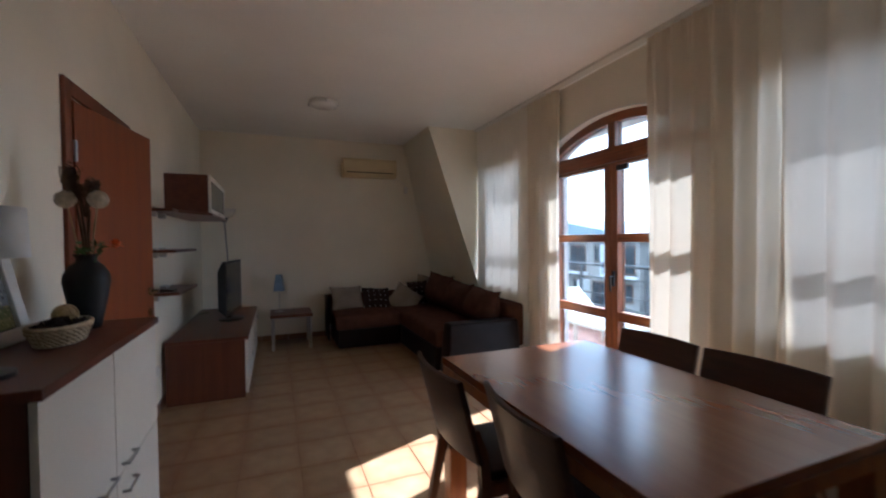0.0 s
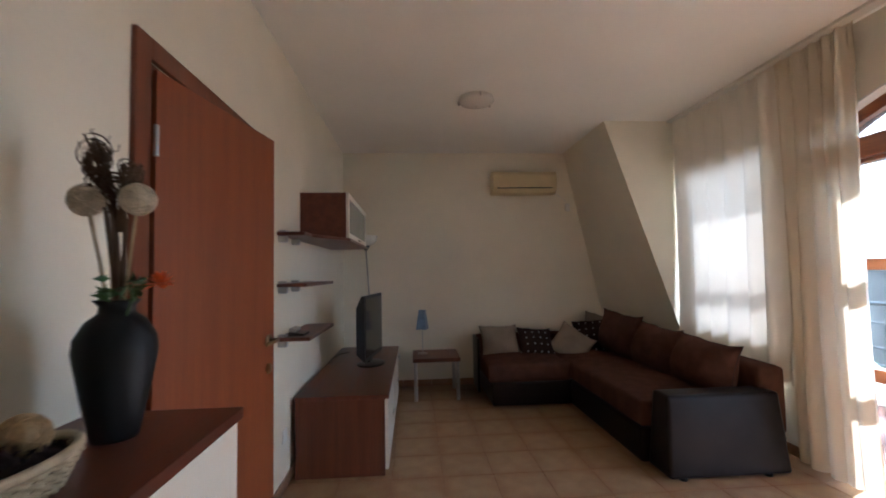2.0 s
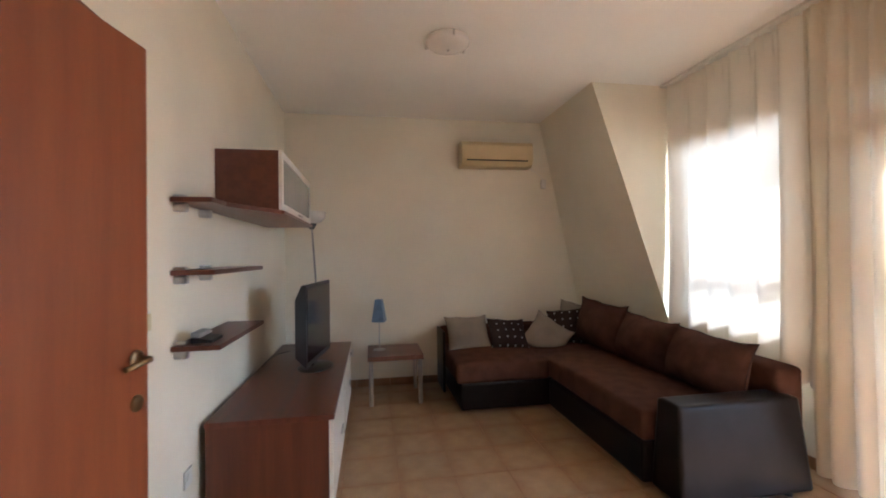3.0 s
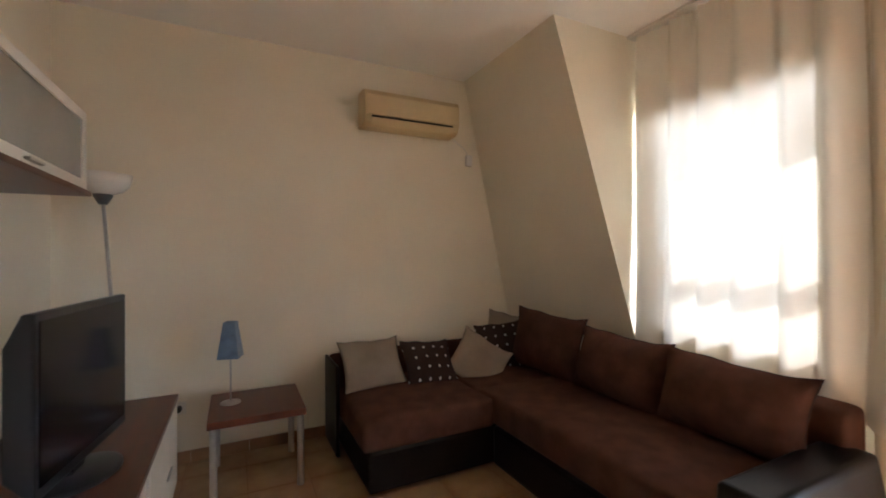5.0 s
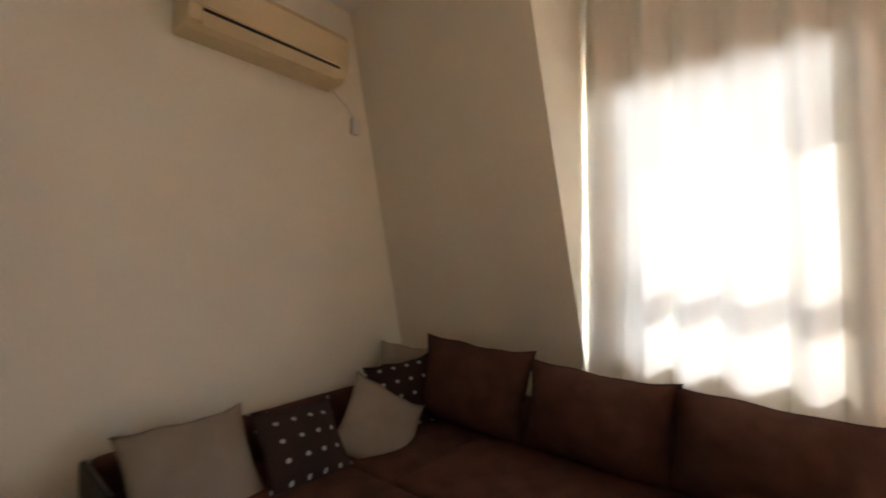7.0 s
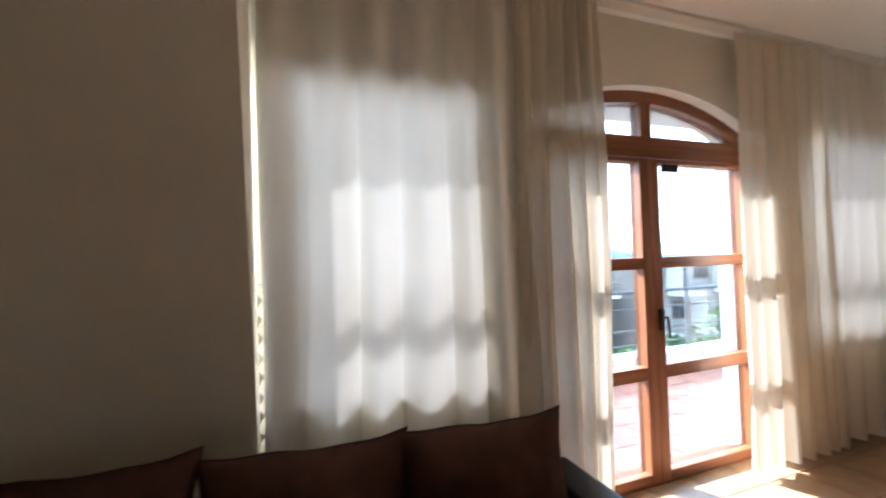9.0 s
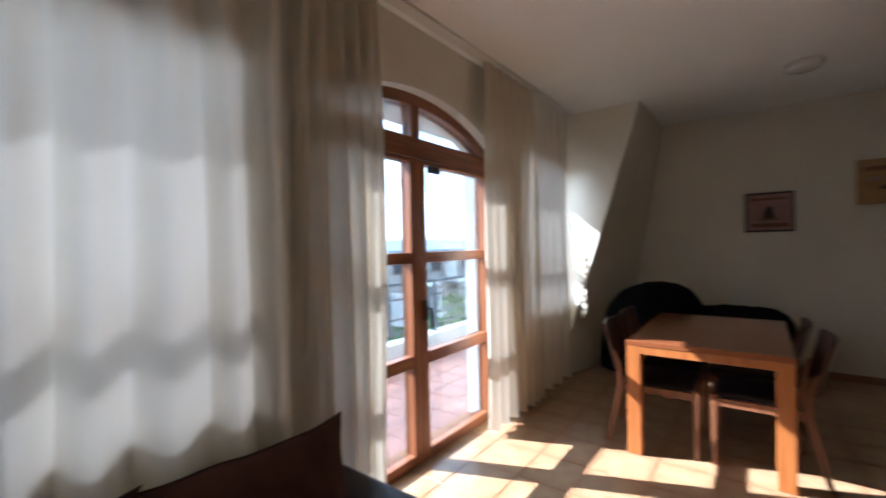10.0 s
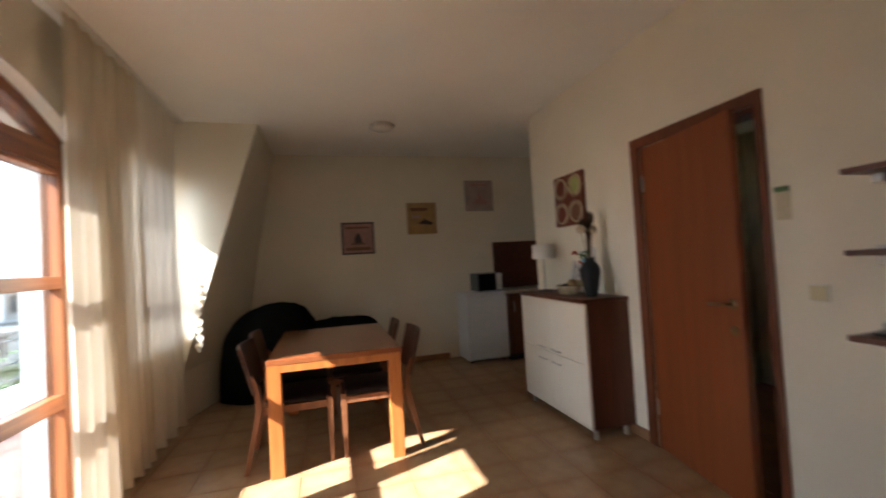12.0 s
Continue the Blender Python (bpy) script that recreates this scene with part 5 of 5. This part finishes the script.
for k_, (mt_, u0, u1, v0, v1, n_) in enumerate(((DABS[0], 0.0, 0.95, 0.25, 0.65, 34), (DABS[1], 0.0, 0.98, 0.22, 0.64, 60), (DABS[2], 0.0, 0.9, 0.56, 0.76, 22), (DABS[3], 0.0, 1.0, 0.02, 0.36, 44), (DABS[4], 0.0, 1.0, 0.0, 0.3, 36), (DABS[5], 0.0, 0.98, 0.25, 0.62, 40))):
    bm = bmesh.new()
    for i in range(n_):
        u, v = rp.uniform(u0, u1), rp.uniform(v0, v1)
        du, dv = rp.uniform(0.008, 0.034), rp.uniform(0.008, 0.03)
        if k_ in (1, 5):
            du *= 0.6
        q_ = [(u + du * math.cos(a) * rp.uniform(0.7, 1), v + dv * math.sin(a) * rp.uniform(0.7, 1)) for a in [math.pi / 3 * j + 0.3 for j in range(6)]]
        q_ = [(min(1, max(0, a)), min(1, max(0, b))) for a, b in q_]
        bm.faces.new([bm.verts.new((0.0158 + 0.0003 * k_ + 0.00001 * i, -iw + 2 * iw * a, fb + 0.005 + ih * b)) for a, b in q_])
    tagged(part("brushwork", bm, mt_, pf, m=FM), kind="stuff")
art("bush_print", paint("print_green", (0.17, 0.18, 0.07)), [(0.5, 0.12), (0.95, 0.14), (1, 0.25), (0.8, 0.28), (0.55, 0.2)], 5)

# white-shaded lamp on the sideboard
LX, LY = -0.555, 0.955
sl = thing("table_lamp", LX, LY, CH, "table lamp with a white drum shade and thin stem", "lamp")
part("base", lathe([(0, CH), (0.07, CH), (0.07, CH + 0.012), (0.01, CH + 0.02), (0, CH + 0.02)], LX, LY), M_BLACK, sl, smooth=False)
part("stem", lathe([(0, CH + 0.015), (0.006, CH + 0.015), (0.006, CH + 0.36), (0, CH + 0.36)], LX, LY, 10), M_STEEL, sl)
M_SHADE = cloth("white_lamp_shade_cloth", (0.86, 0.85, 0.82), 0.2, 0.0)
part("shade", lathe([(0.102, CH + 0.30), (0.096, CH + 0.428), (0.093, CH + 0.428), (0.099, CH + 0.30), (0.102, CH + 0.30)], LX, LY, 36), M_SHADE, sl, "white drum shade", smooth=True)


# ---------------------------------------------------------------- ceiling lamps, switches, skirting
def ceiling_lamp(x, y, f):
    ob = thing("ceiling_lamp", x, y, CEIL, "round white glass ceiling lamp, switched off", "ceiling lamp", "round ceiling lamps")
    part("ring", lathe([(0, CEIL - 0.001), (0.15 * f, CEIL - 0.001), (0.155 * f, CEIL - 0.012), (0.14 * f, CEIL - 0.022), (0, CEIL - 0.022)], x, y, 40), M_PLASTIC, ob, smooth=True)
    part("glass", lathe([(0.158 * f, CEIL - 0.023), (0.16 * f, CEIL - 0.030), (0.142 * f, CEIL - 0.046), (0.105 * f, CEIL - 0.060), (0.055 * f, CEIL - 0.067), (0, CEIL - 0.069)], x, y, 40), M_OPAL, ob, "opal glass bowl", smooth=True)
    part("finial", lathe([(0, CEIL - 0.084), (0.008, CEIL - 0.080), (0.01, CEIL - 0.071), (0, CEIL - 0.068)], x, y, 12), M_STEEL, ob, smooth=True)
    for k in range(3):
        a = 0.6 + k * 2.094
        part("clip", cube(-0.008, 0.008, -0.006, 0.006, CEIL - 0.045, CEIL - 0.012, bevel=0.003), M_STEEL, ob, m=pose(x + 0.166 * f * math.cos(a), y + 0.166 * f * math.sin(a), 0, 0, 0, math.degrees(a)))


ceiling_lamp(0.62, 4.08, 0.93)
ceiling_lamp(0.75, 0.115, 0.78)


def wall_plate(name, y, z, mt, label, rocker=True):
    ob = thing(name, LEFT, y, z, label, "switch" if rocker else "socket")
    part("plate", cube(LEFT + 0.001, LEFT + 0.010, y - 0.04, y + 0.04, z - 0.04, z + 0.04, bevel=0.004), M_PLASTIC, ob)
    if rocker:
        part("rocker", cube(LEFT + 0.0105, LEFT + 0.015, y - 0.033, y + 0.033, z - 0.033, z + 0.033, bevel=0.003), mt, ob)
    else:
        part("insert", lathe([(0, 0), (0.02, 0), (0.022, 0.003), (0, 0.003)], 0, 0, 20), mt, ob, m=pose(LEFT + 0.0105, y, z, 0, 90, 0))


M_OLDP = material("yellowed_switch_plastic", (0.62, 0.55, 0.33), 0.4, vary=0.08)
wall_plate("light_switch", 3.07, 1.10, M_OLDP, "yellowed plastic light switch beside the door")
wall_plate("wall_socket", 3.44, 0.335, M_PLASTIC, "white wall socket low beside the unit", False)
th = thing("door_sign", LEFT, 2.95, 1.44, "small cream card with a green band beside the door", "sign")
part("card", cube(LEFT + 0.001, LEFT + 0.006, 2.91, 2.98, 1.44, 1.60, bevel=0.001), M_CREAMP, th)
part("band", cube(LEFT + 0.0062, LEFT + 0.008, 2.91, 2.98, 1.575, 1.60), M_GREEN, th, "green band")
so = thing("wall_socket", -0.13, END, 0.31, "white wall socket behind the side table", "socket")
part("plate", cube(-0.17, -0.09, END - 0.010, END - 0.001, 0.31, 0.39, bevel=0.004), M_PLASTIC, so)
part("plug", lathe([(0, 0), (0.02, 0), (0.018, 0.03), (0, 0.035)], 0, 0, 16), M_BLACK, so, m=pose(-0.13, END - 0.0105, 0.35, 90, 0, 0))

sk = structure(new("baseboard"), "terracotta tile skirting along the walls")
PLACE[sk] = Matrix()


def skirting(x0, y0, x1, y1):
    n = max(1, round(max(abs(x1 - x0), abs(y1 - y0)) / 0.333))
    for i in range(n):
        a, b = i / n, (i + 1) / n
        if abs(x1 - x0) < 1e-6:
            s = 0.009 if x0 < 1 else -0.009
            xa, xb = sorted((x0 + (0.0005 if s > 0 else -0.0005), x0 + s))
            part("skirting_tile", cube(xa, xb, y0 + (y1 - y0) * a + 0.001, y0 + (y1 - y0) * b - 0.001, 0.001, 0.075), M_SKIRT, sk)
        else:
            s = 0.009 if y0 < 1 else -0.009
            ya, yb = sorted((y0 + (0.0005 if s > 0 else -0.0005), y0 + s))
            part("skirting_tile", cube(x0 + (x1 - x0) * a + 0.001, x0 + (x1 - x0) * b - 0.001, ya, yb, 0.001, 0.075), M_SKIRT, sk)


skirting(LEFT, WALL_END, LEFT, D0 - 0.08)
skirting(LEFT, D1 + 0.045, LEFT, END)
skirting(LEFT + 0.01, END, 2.3, END)
skirting(-0.2, BACK, 2.2, BACK)
skirting(RIGHT, C0, RIGHT, FD0)
skirting(RIGHT, FD1, RIGHT, C1)


# ---------------------------------------------------------------- ruffled curtain ties on the cheeks
def ruffle(x, y, z0, z1, sign):
    ob = thing("curtain_tie", x, y, z0, "hanging ruffled cream curtain tie on a hook", "curtain tie", "ruffled curtain ties")
    bm = bmesh.new()
    rows = []
    n = 90
    for i in range(n + 1):
        t = i / n
        w = 0.022 + 0.010 * math.sin(t * 2 * math.pi * 9)
        c = 0.006 * math.sin(t * 2 * math.pi * 4.5)
        rows.append([bm.verts.new((x + c + w * k, y + sign * (0.012 + 0.008 * math.sin(t * 2 * math.pi * 9 + k * 2)), z1 + (z0 - z1) * t)) for k in (-1, -0.3, 0.3, 1)])
    for a, b in zip(rows, rows[1:]):
        for j in range(3):
            bm.faces.new((a[j], a[j + 1], b[j + 1], b[j]))
    part("ribbon", bm, M_CURTAIN, ob, smooth=True)
    part("hook", tube([(x, y + sign * 0.001, z1 + 0.02), (x, y + sign * 0.03, z1 + 0.02), (x, y + sign * 0.035, z1 + 0.035)], 0.003, 6), M_STEEL, ob, "small steel hook")


ruffle(2.70, C1, 0.62, 1.31, -1)
ruffle(2.54, C0, 0.62, 1.29, 1)

# ---------------------------------------------------------------- balcony
balc = structure(part("balcony_floor", cube(OUT, 4.75, -2.2, 7.0, -0.22, -0.036), M_GROUT), "pink terracotta balcony floor")
par = structure(part("parapet", cube(4.55, 4.75, -2.2, 7.0, -0.036, 0.24, bevel=0.01), M_RENDER), "low white rendered balcony parapet")
# eave out of sight, added so that high sun misses fanlight and curtain tops
structure(part("roof_eave", cube(OUT, 3.59, -2.2, 7.0, 2.5, 2.62), M_RENDER), "unseen white rendered eave over the balcony, added to block the high sun")
rail = thing("balcony_railing", 4.65, 2.4, 0.24, "grey iron balcony railing on the parapet", "railing")
for z in (0.945, 0.755, 0.51, 0.34):
    part("rail", tube([(4.65, -2.15, z), (4.65, 6.95, z)], 0.021 if z > 0.9 else 0.012, 8), M_IRON, rail)
for i in range(7):
    y = -1.36 + i * 1.267
    part("post", cube(4.63, 4.67, y - 0.02, y + 0.02, 0.24, 0.925, bevel=0.004), M_IRON, rail)
bt = box(bmesh.new(), -0.148, 0.148, -0.148, 0.148, -0.036, -0.03)
me = bpy.data.meshes.new("balcony_tile")
bt.to_mesh(me)
bt.free()
me.materials.append(M_BALC)
for i in range(5):
    for j in range(20):
        put("balcony_tile", me, balc, m=pose(OUT + 0.16 + i * 0.302, -1.0 + j * 0.302, 0))
# white plastic sun lounger on the balcony
lo = thing("sun_lounger", 4.0, 4.2, -0.03, "white plastic sun lounger on the balcony", "sun lounger")
part("bed", prism([(3.2, 0.25), (4.0, 0.25), (4.0, 0.29), (3.2, 0.29)], "x", 3.65, 4.2, bevel=0.01), M_PLASTIC, lo)
part("backrest", prism([(4.01, 0.25), (4.5, 0.62), (4.48, 0.65), (4.01, 0.29)], "x", 3.65, 4.2, bevel=0.01), M_PLASTIC, lo)
for x in (3.70, 4.15):
    for y in (3.3, 3.95):
        part("leg", cube(x - 0.02, x + 0.02, y - 0.02, y + 0.02, -0.03, 0.249, bevel=0.004), M_PLASTIC, lo)


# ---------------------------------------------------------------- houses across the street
# darker and warmer than white_house_render, the same on all walls
M_FACADE = material("grey_house_render", (0.27, 0.25, 0.225), 0.9, vary=0.15, scale=0.5, fine=0.06, fine_scale=6, bump=0.15, bump_scale=40)


def house(x0, x1, y0, y1, ground, eave, ridge, label, along="y"):
    ob = thing("house", x0, (y0 + y1) / 2, ground, label, "house", "white houses across the street")
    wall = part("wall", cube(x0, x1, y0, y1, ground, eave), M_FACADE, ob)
    xm, ym = (x0 + x1) / 2, (y0 + y1) / 2
    if along == "y":
        rb = prism([(x0 - 0.6, eave), (x1 + 0.6, eave), (x1 + 0.6, eave + 0.15), (xm, ridge), (x0 - 0.6, eave + 0.15)], "y", y0 - 0.5, y1 + 0.5)
    else:
        rb = prism([(y0 - 0.6, eave), (y1 + 0.6, eave), (y1 + 0.6, eave + 0.15), (ym, ridge), (y0 - 0.6, eave + 0.15)], "x", x0 - 0.5, x1 + 0.5)
    part("roof", rb, M_ROOF, ob, "grey sheet roof")
    z, storey = eave - 2.6, 0
    n = max(2, int((y1 - y0) / 2.3))
    step = (y1 - y0) / n
    while z > ground + 0.5:
        for i in range(n):
            yc = y0 + (i + 0.5) * step
            tall = (i + storey) % 2 == 0
            sill = 0.08 if tall else 0.85
            half = 0.9 if tall else 0.72
            w = part("window", cube(x0 - 0.05, x0 + 0.05, yc - half, yc + half, z + sill, z + 2.2), M_HWOOD, ob)
            for k in (-1, 1):
                part("pane", cube(x0 - 0.07, x0 - 0.051, yc + k * half / 2 - half / 2 + 0.06, yc + k * half / 2 + half / 2 - 0.06, z + sill + 0.08, z + 2.12), M_HWIN, w)
            if tall:
                bc = part("balcony", cube(x0 - 1.3, x0 - 0.072, yc - step * 0.48, yc + step * 0.48, z - 0.22, z), M_RENDER, ob, "white balcony slab")
                part("balcony_side", cube(x0 - 1.3, x0 - 0.072, yc + step * 0.44, yc + step * 0.48, z, z + 2.3), M_RENDER, bc)
                for h in (0.3, 0.62, 0.95):
                    part("rail", cube(x0 - 1.29, x0 - 1.25, yc - step * 0.48, yc + step * 0.44, z + h - 0.03, z + h + 0.03), M_IRON, bc)
        z, storey = z - 2.85, storey + 1
    return ob


GZ = -6.5
house(24, 33, 22, 40, GZ, 1.2, 3.0, "white gabled house with a grey roof", "x")
house(26, 35, 2, 20.5, GZ, 0.9, 2.3, "long white house with brown windows and grey roof")
house(25, 34, -17, 0.5, GZ, 1.1, 2.5, "white house with balconies and grey roof", "x")
house(24, 33, -38, -19, GZ, 1.0, 2.1, "long white house with grey roof")
house(22, 31, -62, -40, GZ, 1.3, 2.7, "far white house with grey roof", "x")
house(27, 36, 42, 64, GZ, 1.0, 2.5, "far long white house with grey roof")
structure(part("ground", cube(-600, 900, -800, 800, GZ - 0.5, GZ), M_GROUND), "pale paved ground far below")
hedge = thing("hedge", 12, 0, GZ, "clipped green hedge and bushes below the balcony", "hedge")
hedge["kind"] = "stuff"
bm = bmesh.new()
rh = random.Random(9)
for i in range(7500):
    y = rh.uniform(-30, 40)
    x = 12 + rh.uniform(-1.6, 1.6) + 1.2 * math.sin(y * 0.3)
    top = GZ + 4.9 + 1.0 * noise.noise(Vector((x * 0.3, y * 0.35, 0)))
    p = Vector((x, y, top - abs(rh.gauss(0, 1.3))))
    q = Euler([rh.uniform(0, 6.28) for k in range(3)]).to_matrix()
    s = rh.uniform(0.12, 0.3)
    bm.faces.new([bm.verts.new(p + q @ Vector(c)) for c in ((-s * 0.5, 0, 0), (0, s, 0.04), (s * 0.5, 0, 0), (0, -s, 0.04))])
part("leaves", bm, M_LEAF, hedge)

# ---------------------------------------------------------------- floor tiles (pieces)
TS = 0.333
bm = box(bmesh.new(), -TS / 2 + 0.0014, TS / 2 - 0.0014, -TS / 2 + 0.0014, TS / 2 - 0.0014, -0.008, 0.0)
top = [f for f in bm.faces if all(v.co.z > -0.001 for v in f.verts)]
bmesh.ops.bevel(bm, geom=[e for f in top for e in f.edges], offset=0.002, segments=1, affect='EDGES')
bmesh.ops.recalc_face_normals(bm, faces=bm.faces)
tile_mesh = bpy.data.meshes.new("tile")
bm.to_mesh(tile_mesh)
bm.free()
tile_mesh.materials.append(M_TILE)
TX, TY = -0.75 + TS * 0.5, BACK + TS * 0.5
for i in range(-5, 11):
    for j in range(0, 21):
        x, y = TX + i * TS, TY + j * TS
        if x < LEFT and y > WALL_END:
            continue
        if x - TS / 2 > RIGHT or y - TS / 2 > END:
            continue
        if i < -2:
            continue
        ob = put("tile", tile_mesh, floor, m=pose(x, y, -0.0005 * random.random(), 0, 0, random.choice((0, 90, 180, 270))))
